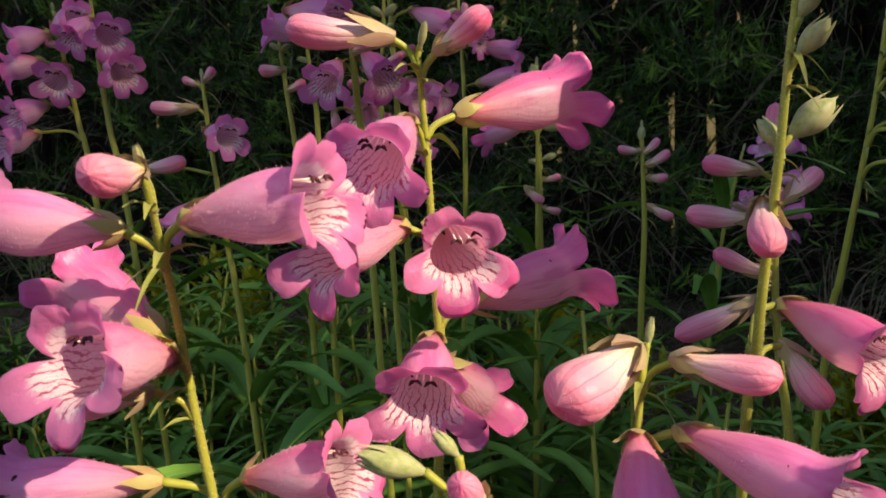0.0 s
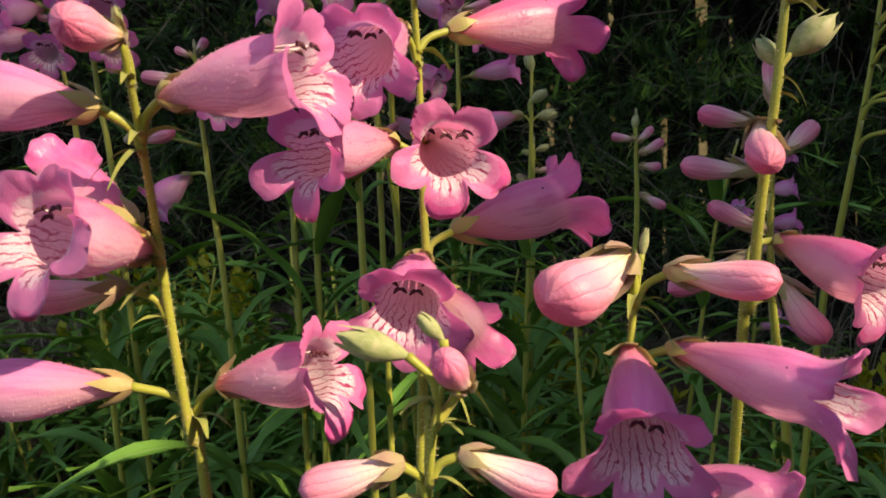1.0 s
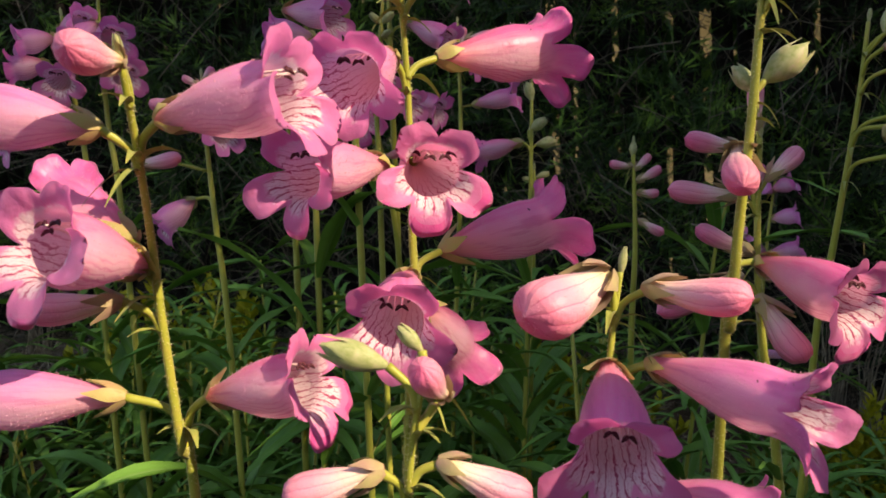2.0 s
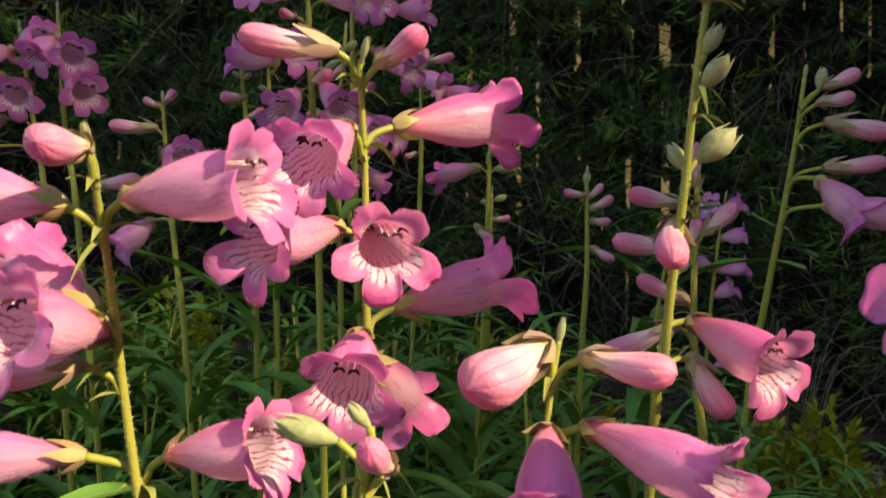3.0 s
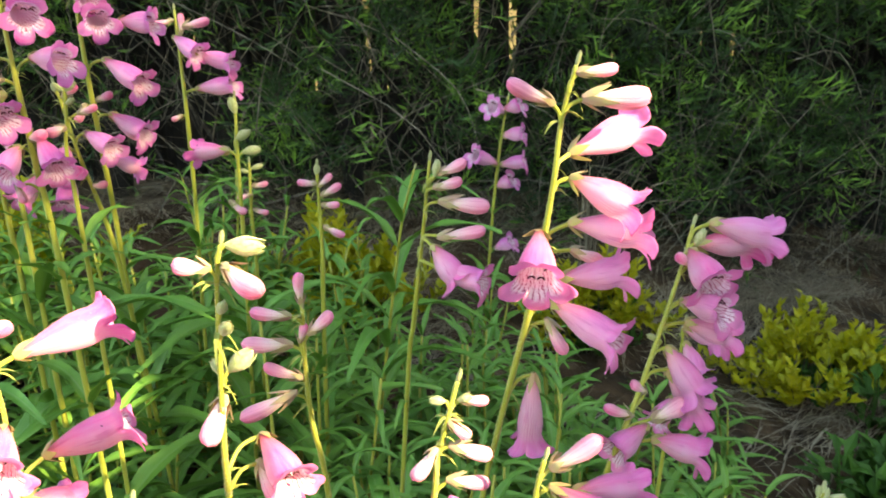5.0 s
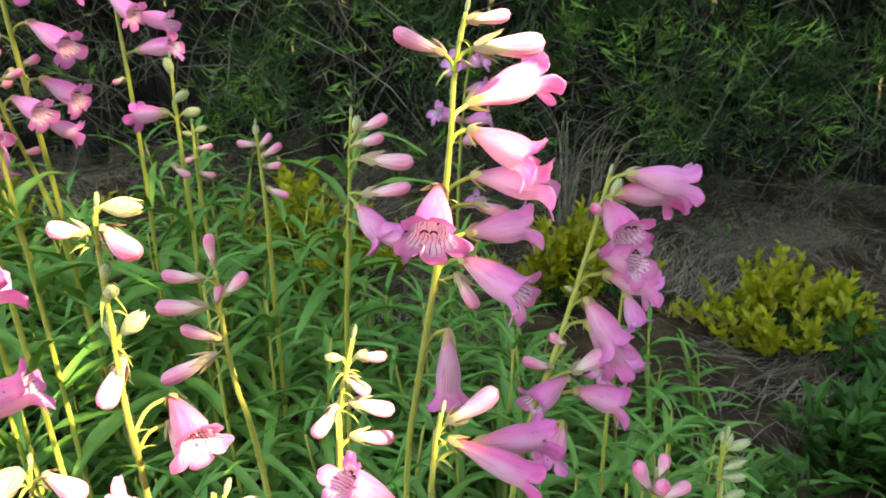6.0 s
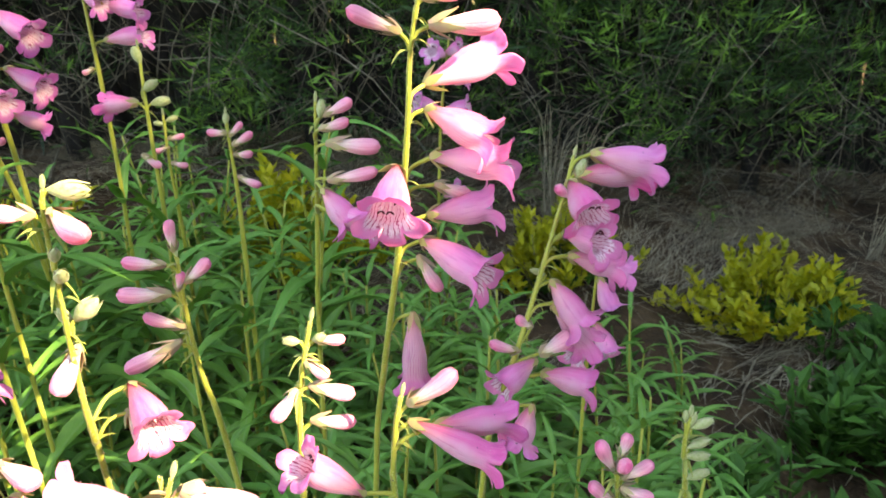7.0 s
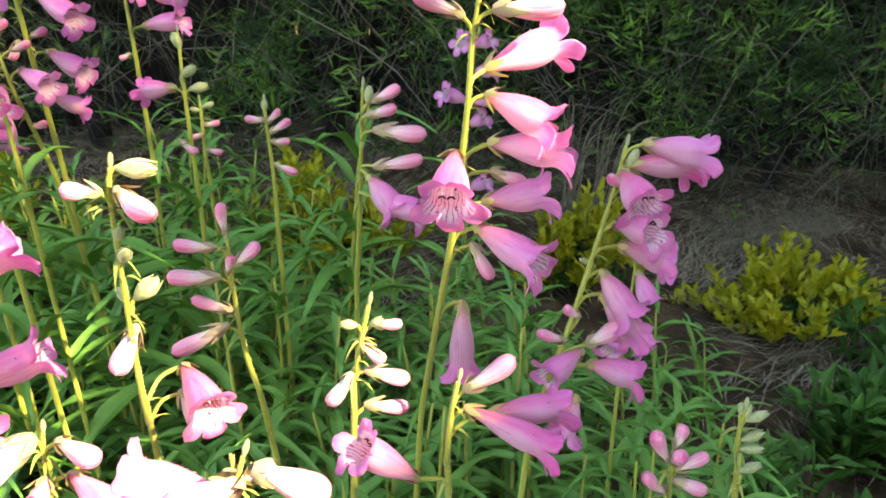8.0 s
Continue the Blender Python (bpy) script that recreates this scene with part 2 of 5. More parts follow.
# stem colour taken down to near black to carry the shade inside the hedge
M_SHADE_BARK = simple("shade_bark", [(0.3, (0.006, 0.005, 0.004)), (0.6, (0.012, 0.010, 0.008)), (0.85, (0.04, 0.034, 0.027))], 40, 0.9, 0.6, 0.004)
M_TWIG = simple("twig", [(0.3, (0.085, 0.078, 0.050)), (0.7, (0.28, 0.255, 0.19))], 30, 0.85, 0.3, 0.001, island=0.95, tone=(0.018, 0.017, 0.011))
# lowest tone near black: the hedge's inner shade is put into the leaf colour
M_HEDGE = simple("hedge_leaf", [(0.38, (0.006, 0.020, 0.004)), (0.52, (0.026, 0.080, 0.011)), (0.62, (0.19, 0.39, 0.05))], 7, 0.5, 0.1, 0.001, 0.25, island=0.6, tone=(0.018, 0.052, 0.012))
M_GOLD = simple("gold_leaf", [(0.3, (0.26, 0.29, 0.012)), (0.55, (0.46, 0.43, 0.017)), (0.8, (0.62, 0.49, 0.025))], 14, 0.45, 0.1, 0.001, 0.35, island=0.45, tone=(0.26, 0.33, 0.025))
M_LOWLEAF = simple("low_leaf", [(0.3, (0.024, 0.090, 0.010)), (0.7, (0.075, 0.21, 0.020))], 20, 0.65, 0.1, 0.001, 0.2, island=0.6, tone=(0.02, 0.065, 0.010))
M_WALL = simple("plaster", [(0.3, (0.55, 0.50, 0.43)), (0.7, (0.66, 0.61, 0.54))], 4, 0.9, 0.4, 0.003)


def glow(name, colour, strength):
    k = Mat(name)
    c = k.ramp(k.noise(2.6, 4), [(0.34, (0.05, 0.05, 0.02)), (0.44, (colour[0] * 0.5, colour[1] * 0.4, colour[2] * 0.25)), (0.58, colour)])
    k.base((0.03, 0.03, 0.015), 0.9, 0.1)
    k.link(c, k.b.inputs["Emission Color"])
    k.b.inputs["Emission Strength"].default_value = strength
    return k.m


# sunlight beyond the hedge is put into emission, broken up by noise
M_BEYOND = glow("glowing_distance", (0.95, 0.74, 0.34), 0.075)


# ---- building blocks ----
def mesh_of(name, verts, faces, mats, index=None, uvs=None, smooth=True):
    me = bpy.data.meshes.new(name)
    me.from_pydata([tuple(v) for v in verts], [], faces)
    for m in mats if isinstance(mats, (list, tuple)) else (mats,):
        me.materials.append(m)
    if index is not None:
        me.polygons.foreach_set("material_index", index)
    me.polygons.foreach_set("use_smooth", [smooth] * len(faces))
    if uvs is not None:
        lay = me.uv_layers.new(name="uv")
        loops = np.empty(len(me.loops), dtype=np.int32)
        me.loops.foreach_get("vertex_index", loops)
        lay.data.foreach_set("uv", np.asarray(uvs, dtype=np.float32)[loops].ravel())
    me.update()
    return me


def curve_points(pts, steps):
    """A smooth line through the points."""
    pts = [Vector(p) for p in pts]
    if len(pts) < 3:
        return [pts[0].lerp(pts[-1], i / steps) for i in range(steps + 1)]
    ext = [pts[0] * 2 - pts[1], *pts, pts[-1] * 2 - pts[-2]]
    out = []
    for i in range(1, len(ext) - 2):
        a, b, c, d = ext[i - 1 : i + 3]
        for s in range(steps):
            t = s / steps
            out.append(0.5 * ((2 * b) + (c - a) * t + (2 * a - 5 * b + 4 * c - d) * t * t + (3 * b - a - 3 * c + d) * t ** 3))
    out.append(pts[-1])
    return out


def tube_data(path, radii, sides=8, start=0):
    verts, faces = [], []
    n = len(path)
    for i, p in enumerate(path):
        d = (path[min(i + 1, n - 1)] - path[max(i - 1, 0)]).normalized()
        side = d.cross(Vector((0.13, 0.97, 0.21))).normalized()
        other = d.cross(side)
        for s in range(sides):
            a = 2 * math.pi * s / sides
            verts.append(p + (side * math.cos(a) + other * math.sin(a)) * radii[i])
    for i in range(n - 1):
        for s in range(sides):
            a, b = start + i * sides + s, start + i * sides + (s + 1) % sides
            faces.append((a, b, b + sides, a + sides))
    faces.append(tuple(start + s for s in range(sides))[::-1])
    faces.append(tuple(start + (n - 1) * sides + s for s in range(sides)))
    return verts, faces


def axes_pose(origin, along, up):
    """Local z along, local y towards up."""
    z = Vector(along).normalized()
    y = Vector(up) - z * Vector(up).dot(z)
    if y.length < 1e-3:
        y = Vector((0, 1, 0)) - z * z.y
    y.normalize()
    x = y.cross(z)
    m = Matrix((x, y, z)).transposed().to_4x4()
    m.translation = origin
    return m


def part(name, data, parent, matrix, label=""):
    """One mesh as a part, placed in the world under its thing."""
    ob = new(name, data)
    ob.parent = parent
    ob.matrix_basis = matrix
    return tagged(ob, label) if label else ob


def ground_height(x, y):
    q = 0.02 + 0.23 * (y - 1.15) - 0.17 * (x - 1.2)
    q = min(max(q, -0.06), 0.42)
    return q + 0.012 * noise.noise((x * 2.1, y * 2.1, 0)) + 0.005 * noise.noise((x * 9, y * 9, 3))


# ---- penstemon parts, each shape built once in a few forms ----
LOBES = ((0.0 + 0.10, "up"), (1.0 - 0.10, "up"), (0.5, "low"), (0.5 - 0.175, "low"), (0.5 + 0.175, "low"))


def corolla(seed, flare, gape, swell, skins):
    """A two-lipped bell along z, base at 0 and mouth near 1; u = 0 is its back, u = 0.5 its belly; 1 wide = its length."""
    rnd = random.Random(seed)
    nu, nv = 80, 26
    jit = [rnd.uniform(0.9, 1.1) for _ in LOBES]
    curl = [rnd.uniform(0.75, 1.25) for _ in LOBES]
    verts, uvs = [], []

    def spot(i, j, inset):
        u, v = i / nu, j / nv
        a = 2 * math.pi * u
        low = 0.5 - 0.5 * math.cos(a)                      # 0 at the back, 1 at the belly
        tube = min(v / 0.72, 1.0)
        grow = min(1.0, max(0.0, (tube - 0.05) / 0.85)) ** swell
        r = 0.060 + 0.168 * (0.75 * grow * grow * (3 - 2 * grow) + 0.25 * grow) - 0.012 * max(0.0, tube - 0.8) / 0.2
        z = 0.94 * tube
        out_y = 0.0
        # belly hangs, back stays flatter
        drop = 0.022 * math.sin(math.pi * tube) - 0.05 * math.sin(math.pi * min(1, tube ** 1.3)) * low
        if v > 0.72:
            w = (v - 0.72) / 0.28
            nearest, kind, which = 9, "up", 0
            for n, (c, what) in enumerate(LOBES):
                dd = abs((u - c + 0.5) % 1 - 0.5) / (0.118 if what == "up" else 0.094)
                if dd < nearest:
                    nearest, kind, which = dd, what, n
            near = min(nearest, 1.0)
            reach = 0.10 + 0.90 * max(0.0, 1 - near ** 2.2) ** 0.55
            long = (0.235 if kind == "up" else 0.31) * jit[which] * reach
            ang = (0.95 if kind == "up" else 1.38) * flare * curl[which] * (0.35 + 0.65 * (1 - near ** 3)) * w + 1e-4
            s = w * long
            r += s * (1 - math.cos(ang)) / ang + 0.20 * s
            z += s * math.sin(ang) / ang + (0.05 * gape * w if kind == "low" else -0.02 * w)
            # lobes cup along their middle and ripple at the rim
            r -= 0.018 * w * near ** 2
            z += (0.009 * w * math.sin(u * 63 + seed * 2.0) + 0.022 * w * w * math.sin(u * 25 + seed) + 0.006 * w ** 3 * math.sin(u * 119 + seed * 5))
            r += 0.010 * w ** 3 * math.sin(u * 88 + seed * 3)
        r = max(r - inset * (0.012 if v < 0.97 else 0.0), 0.01)
        ripple = 1 + 0.018 * math.sin(a * 5 + seed) * min(1, v * 2)
        return Vector((r * ripple * math.sin(a), r * ripple * math.cos(a) * (0.92 if v < 0.72 else 0.96) + drop + out_y, z))

    for inset in (0, 1):
        for j in range(nv + 1):
            for i in range(nu + 1):
                verts.append(spot(i, j, inset))
                uvs.append((i / nu, j / nv))
    faces, index = [], []
    row, lay = nu + 1, (nu + 1) * (nv + 1)
    for inset in (0, 1):
        for j in range(nv):
            for i in range(nu):
                a = inset * lay + j * row + i
                q = (a, a + 1, a + 1 + row, a + row)
                faces.append(q[::-1] if inset == 0 else q)
                index.append(inset)
    for i in range(nu):
        a = nv * row + i
        faces.append((a, a + 1, a + 1 + lay, a + lay))
        index.append(1)
    return mesh_of("corolla", verts, faces, skins, index, uvs)


def fuzz(seed, flare_mesh, count):
    """Short glandular hairs standing on the outside of a corolla or bud."""
    rnd = random.Random(seed)
    verts, faces = [], []
    polys = [p for p in flare_mesh.polygons if p.material_index == 0]
    for _ in range(count):
        p = rnd.choice(polys)
        vs = [flare_mesh.vertices[i].co for i in p.vertices]
        a, b = rnd.random(), rnd.random()
        c = vs[0].lerp(vs[1], a).lerp(vs[3 % len(vs)].lerp(vs[2], a), b)
        nrm = (p.normal + Vector([rnd.uniform(-0.3, 0.3) for _ in range(3)])).normalized()
        side = nrm.cross(Vector((0.3, 0.5, 0.8))).normalized() * 0.0013
        other = nrm.cross(side)
        h = rnd.uniform(0.007, 0.017)
        k = len(verts)
        verts += [c + side, c - side * 0.5 + other, c - side * 0.5 - other, c + nrm * h + side * 0.8, c + nrm * h - side * 0.4 + other * 0.8, c + nrm * h - side * 0.4 - other * 0.8, c + nrm * (h + 0.002)]
        faces += [(k, k + 1, k + 4, k + 3), (k + 1, k + 2, k + 5, k + 4), (k + 2, k, k + 3, k + 5), (k + 3, k + 4, k + 6), (k + 4, k + 5, k + 6), (k + 5, k + 3, k + 6)]
    return mesh_of("hairs", verts, faces, M_HAIR)


def stamen(seed, x, style):
    """One arched filament lying under the upper lip, with a two-lobed anther unless it is the style."""
    rnd = random.Random(seed)
    verts, faces, index = [], [], []
    top = Vector((x * 1.1, 0.125 + rnd.uniform(-0.02, 0.02) - (0.03 if style else 0), (0.80 if abs(x) > 0.08 else 0.95) + (0.13 if seed > 90 else 0.0) + rnd.uniform(-0.04, 0.04)))
    path = curve_points([(x * 0.2, 0.0, 0.14), (x * 0.6, 0.085, 0.45), (x * 0.9, 0.135, 0.74), tuple(top)], 4)
    v, f = tube_data(path, [0.005 if style else 0.008] * len(path), 6)
    verts += v
    faces += f
    index += [0] * len(f)
    for sgn in (() if style else (-1, 1)):
        a = top + Vector((sgn * 0.020, 0.004, 0.012))
        b = a + Vector((sgn * 0.024, -0.026, 0.016))
        v, f = tube_data(curve_points([tuple(top), tuple(a), tuple(b)], 3), [0.008, 0.012, 0.015, 0.016, 0.014, 0.010, 0.005], 6, len(verts))
        verts += v
        faces += f
        index += [1] * len(f)
    return mesh_of("stamen", verts, faces, [M_FILAMENT, M_ANTHER], index)


def calyx(seed, open_out, skin):
    """Five pointed sepals on a small cup, along z; about 0.28 long."""
    rnd = random.Random(seed)
    verts, faces = [], []
    for s in range(5):
        a0 = 2 * math.pi * (s + rnd.uniform(-0.1, 0.1)) / 5
        long = rnd.uniform(0.17, 0.25)
        kick = open_out * rnd.uniform(0.6, 1.5)
        k = len(verts)
        rows = 6
        for lay in (0, 1):
            for j in range(rows + 1):
                t = j / rows
                half = 0.60 * (1 - t ** 1.3) * (0.7 + 0.5 * math.sin(math.pi * min(t + 0.25, 1))) + 0.02
                r = 0.035 + 0.062 * math.sin(min(1.0, t * 1.6) * math.pi / 2) + kick * 0.16 * t ** 2.2 - lay * 0.010
                z = -0.03 + long * t * (1 - 0.2 * kick * t)
                for w in (-1, 0, 1):
                    a = a0 + w * half
                    verts.append(Vector((math.sin(a) * r, math.cos(a) * r, z)))
        for lay in (0, 1):
            for j in range(rows):
                for w in (0, 1):
                    q = k + lay * (rows + 1) * 3 + j * 3 + w
                    f = (q, q + 1, q + 4, q + 3)
                    faces.append(f[::-1] if lay == 0 else f)
    return mesh_of("calyx", verts, faces, skin)


def bud_mesh(seed, slim):
    """A closed bud along z, base 0, tip 1; five faint folds and a twisted tip."""
    nu, nv = 24, 16
    verts, uvs, faces = [], [], []
    for j in range(nv + 1):
        v = j / nv
        for i in range(nu + 1):
            u = i / nu
            a = 2 * math.pi * u
            prof = 0.09 + 0.145 * math.sin(min(1, v / 0.72) * math.pi / 2) ** 1.6
            if v > 0.72:
                prof *= math.sqrt(max(0.0, 1 - ((v - 0.72) / 0.28) ** 2.3)) + 0.001
            fold = 1 - 0.045 * abs(math.sin(a * 2.5 + v * 1.2 + seed * 0.8)) * min(1, v * 2)
            r = prof * fold * slim
            verts.append(Vector((r * math.sin(a), r * 0.9 * math.cos(a) - 0.04 * math.sin(v * math.pi), v)))
            uvs.append((u, v))
    for j in range(nv):
        for i in range(nu):
            a = j * (nu + 1) + i
            faces.append((a, a + nu + 1, a + nu + 2, a + 1))
    return mesh_of("bud", verts, faces, M_BUD, None, uvs)


def green_bud_mesh(seed):
    """A young bud: overlapping green sepals with a pale tip between."""
    rnd = random.Random(seed)
    verts, faces = [], []
    for s in range(6):
        a0 = 2 * math.pi * s / 5 + rnd.uniform(-0.15, 0.15)
        core = s == 5
        k = len(verts)
        rows, cols = 7, 4 if not core else 10
        for j in range(rows + 1):
            t = j / rows
            r = 0.06 + (0.27 if not core else 0.25) * math.sin(min(1, t * 1.25) * math.pi * 0.62) * (1 - 0.55 * t ** 2.5)
            if core:
                r *= math.sqrt(max(0, 1 - t ** 4)) + 0.001
            half = math.pi if core else (0.85 * (1 - t ** 2.2) + 0.03)
            for w in range(cols + 1):
                a = a0 + (2 * w / cols - 1) * half
                lift = 0.0 if core else 0.012 * (w % 2)
                verts.append(Vector((math.sin(a) * (r + lift), math.cos(a) * (r + lift), t * (0.97 if core else rnd.uniform(0.92, 0.98)))))
        for j in range(rows):
            for w in range(cols):
                q = k + j * (cols + 1) + w
                faces.append((q, q + cols + 1, q + cols + 2, q + 1))
    return mesh_of("green_bud", verts, faces, M_GREENBUD)


def leaf_mesh(seed, wide, droop, skin):
    """A lance-shaped leaf along z, 1 long, upper face to +y, folded along the rib, with thickness."""
    rnd = random.Random(seed)
    rows = 12
    verts, uvs, faces = [], [], []
    wave = rnd.uniform(0, 6)
    twist = rnd.uniform(-0.5, 0.5)
    for lay in (0, 1):
        for j in range(rows + 1):
            t = j / rows
            half = wide * (math.sin(math.pi * t ** 0.72) ** 0.85 * (1 - 0.25 * t)) + 0.012
            bend = droop * t * t
            y0 = 0.16 * math.sin(t * 2.2) - bend
            for w in (-1, -0.5, 0, 0.5, 1):
                y = y0 + abs(w) * half * 0.42 + 0.012 * math.sin(t * 14 + wave + w * 2) * abs(w) - lay * 0.006
                x = w * half
                verts.append(Vector((x * math.cos(twist * t) - (y - y0) * math.sin(twist * t), y0 + (y - y0) * math.cos(twist * t) + x * math.sin(twist * t), t * (1 - 0.12 * abs(droop) * t))))
                uvs.append((w * 0.5 + 0.5, t))
    for lay in (0, 1):
        for j in range(rows):
            for w in range(4):
                q = lay * (rows + 1) * 5 + j * 5 + w
                f = (q, q + 5, q + 6, q + 1)
                faces.append(f if lay == 0 else f[::-1])
    return mesh_of("leaf", verts, faces, skin, None, uvs)


FORMS = ((0.95, 0.6, 0.85), (1.15, 0.9, 0.68), (1.3, 0.8, 0.75), (1.4, 0.6, 0.75))
COROLLAS = [corolla(i + 1, *f, PINK) for i, f in enumerate(FORMS)]
MAUVE_COROLLAS = [corolla(i + 1, *f, MAUVE) for i, f in enumerate(FORMS)]
HAIRS = [fuzz(20 + i, c, 900) for i, c in enumerate(COROLLAS)]
STAMENS = [[stamen(10 * s + k, x, k == 4) for k, x in enumerate((-0.11, -0.045, 0.05, 0.115, 0.0))] for s in (7, 8, 9)]
CALYXES = [calyx(1, 0.05, M_CALYX), calyx(2, 0.2, M_CALYX), calyx(3, 0.4, M_CALYX)]
BUD_CALYXES = [calyx(4, 0.1, M_BUDCALYX), calyx(5, 0.35, M_BUDCALYX)]
BUDS = [bud_mesh(1, 1.0), bud_mesh(2, 0.92), bud_mesh(3, 1.06)]
BUD_HAIRS = [fuzz(40 + i, b, 400) for i, b in enumerate(BUDS)]
GREEN_BUDS = [green_bud_mesh(1), green_bud_mesh(2)]
LEAVES = [leaf_mesh(i, w, d, M_LEAF) for i, (w, d) in enumerate(((0.046, 0.25), (0.056, 0.45), (0.041, 0.7), (0.050, 0.12), (0.058, 0.6)))]
BRACTS = [leaf_mesh(30 + i, w, d, M_BRACT) for i, (w, d) in enumerate(((0.12, 0.7), (0.10, 1.2), (0.13, 0.4)))]
dice = random.Random(11)
STEMS = {}


def down(seed, line, radii):
    """Fine hairs on the upper stalk."""
    rnd = random.Random(seed)
    verts, faces = [], []
    for i in range(len(line) - 1):
        for _ in range(int(26000 * (line[i] - line[i + 1]).length * radii[i] / 0.0013 * 0.25)):
            d = (line[i] - line[i + 1]).normalized()
            c = line[i].lerp(line[i + 1], rnd.random())
            q = Vector([rnd.gauss(0, 1) for _ in range(3)])
            q = (q - d * q.dot(d)).normalized()
            q = (q + d * rnd.uniform(-0.3, 0.3)).normalized()
            s = q.cross(d).normalized() * 0.00009
            h = rnd.uniform(0.0006, 0.0013)
            k = len(verts)
            b = c + q * radii[i] * 0.9
            verts += [b + s, b - s * 0.5 + d * 0.00009, b - s * 0.5 - d * 0.00009, b + q * h]
            faces += [(k, k + 1, k + 3), (k + 1, k + 2, k + 3), (k + 2, k, k + 3)]
        if line[0].z - line[i].z > 0.22:
            break
    return mesh_of("down", verts, faces, M_DOWN)


def penstemon(label, top_down, thick, leaves, leafy_top=False, group="penstemons"):
    """A stalk through the given points, top first, carried on down to the ground, with leaf pairs on its lower part."""
    thick *= 1.16 if top_down[0][1] > 0.42 else 1.0
    pts = [Vector(p) for p in top_down]
    slope = (pts[-1] - pts[-2])
    slope /= max(0.02, -slope.z)
    slope.x, slope.y = max(-0.35, min(0.35, slope.x)), max(-0.3, min(0.3, slope.y))
    fx, fy = pts[-1].x + slope.x * pts[-1].z * 0.45, pts[-1].y + slope.y * pts[-1].z * 0.45
    foot = Vector((fx, fy, ground_height(fx, fy) - 0.01))
    mid = pts[-1].lerp(foot, 0.5) + Vector((slope.x, slope.y, 0)) * 0.03
    root = new("penstemon_plant")
    root.location = foot
    tagged(root, label, "flower plant", group)
    line = curve_points([*pts, mid, foot], 8)
    top_z, drop = line[0].z, line[0].z - foot.z
    radii = [thick * (0.66 + 0.48 * min(1, (top_z - p.z) / 0.13) + 0.20 * (top_z - p.z) / drop) for p in line]
    v, f = tube_data([p - foot for p in line], radii, 9)
    part("stem", mesh_of("stem", v, f, M_STEM), root, Matrix())
    STEMS[root.name] = line
    tip = axes_pose(line[0] - foot - Vector((0, 0, 0.001)), line[0] - line[2], Vector((0, 1, 0))) @ Matrix.Diagonal((0.0042, 0.0042, 0.0085, 1))
    part("green_bud", GREEN_BUDS[len(STEMS) % 2], root, tip, "tiny yellow-green tip bud")
    if line[0].y < 0.30:
        tagged(part("down", down(len(STEMS), [p - foot for p in line], radii), root, Matrix(), "fine pale hairs"), kind="stuff")
    turn = dice.uniform(0, 3)
    first = pts[-1].z - 0.17 if pts[-1].y < 0.23 else pts[-2].z - 0.01 if pts[0].y > 0.6 else pts[-1].z - 0.015
    for k in range(leaves):
        at = (pts[0].z - 0.02 if leafy_top else first) - ((pts[0].z if leafy_top else first) - foot.z) * 0.8 * (k / max(1, leaves)) + dice.uniform(-0.006, 0.006)
        p = min(line, key=lambda q: abs(q.z - at))
        turn += math.pi / 2 + dice.uniform(-0.25, 0.25)
        size = (0.04 + 0.075 * min(1, k / 3.0)) if pts[0].y < 0.45 else 0.065 + 0.055 * min(1, k / 2.0) + dice.uniform(-0.01, 0.02)
        for s in (0, math.pi):
            lift = dice.uniform(0.35, 0.9)
            way = Vector((math.cos(turn + s), math.sin(turn + s), lift))
            m = axes_pose(p - foot, way, Vector((0, 0, 1))) @ Matrix.Scale(size * dice.uniform(0.85, 1.15), 4)
            part("leaf", dice.choice(LEAVES), root, m)
    return root


def hold(plant, base, axis, thick):
    """A curved stalk from the stem to a flower's foot, with a pair of bracts where it leaves the stem."""
    line, foot = STEMS[plant.name], plant.location
    want = base.z - 0.010
    p = min(line, key=lambda q: abs(q.z - want) + 0.35 * (q - base).length)
    if (p - base).length > 0.07:
        p = min(line, key=lambda q: (q - base).length)
    gap = (base - p).length
    if gap > 0.0025:
        c1 = p + (base - p) * 0.45 + Vector((0, 0, 0.10 * gap)) - axis * 0.12 * gap
        path = curve_points([p - foot, c1 - foot, base - foot], 5)
        r = [thick * (0.85 + 0.35 * abs(i / (len(path) - 1) - 0.5)) for i in range(len(path))]
        v, f = tube_data(path, r, 7)
        part("pedicel", mesh_of("pedicel", v, f, M_STEM), plant, Matrix())
    side = (base - p)
    side.z = 0
    side = side.normalized() if side.length > 1e-4 else Vector((1, 0, 0))
    for sgn in (1, -1):
        way = side * dice.uniform(0.7, 1.0) + side.cross(Vector((0, 0, 1))) * sgn * dice.uniform(0.1, 0.7) + Vector((0, 0, dice.uniform(0.0, 0.5)))
        m = axes_pose(p - foot, way, Vector((0, 0, 1))) @ Matrix.Scale(dice.uniform(0.007, 0.012), 4)
        part("bract", dice.choice(BRACTS), plant, m)


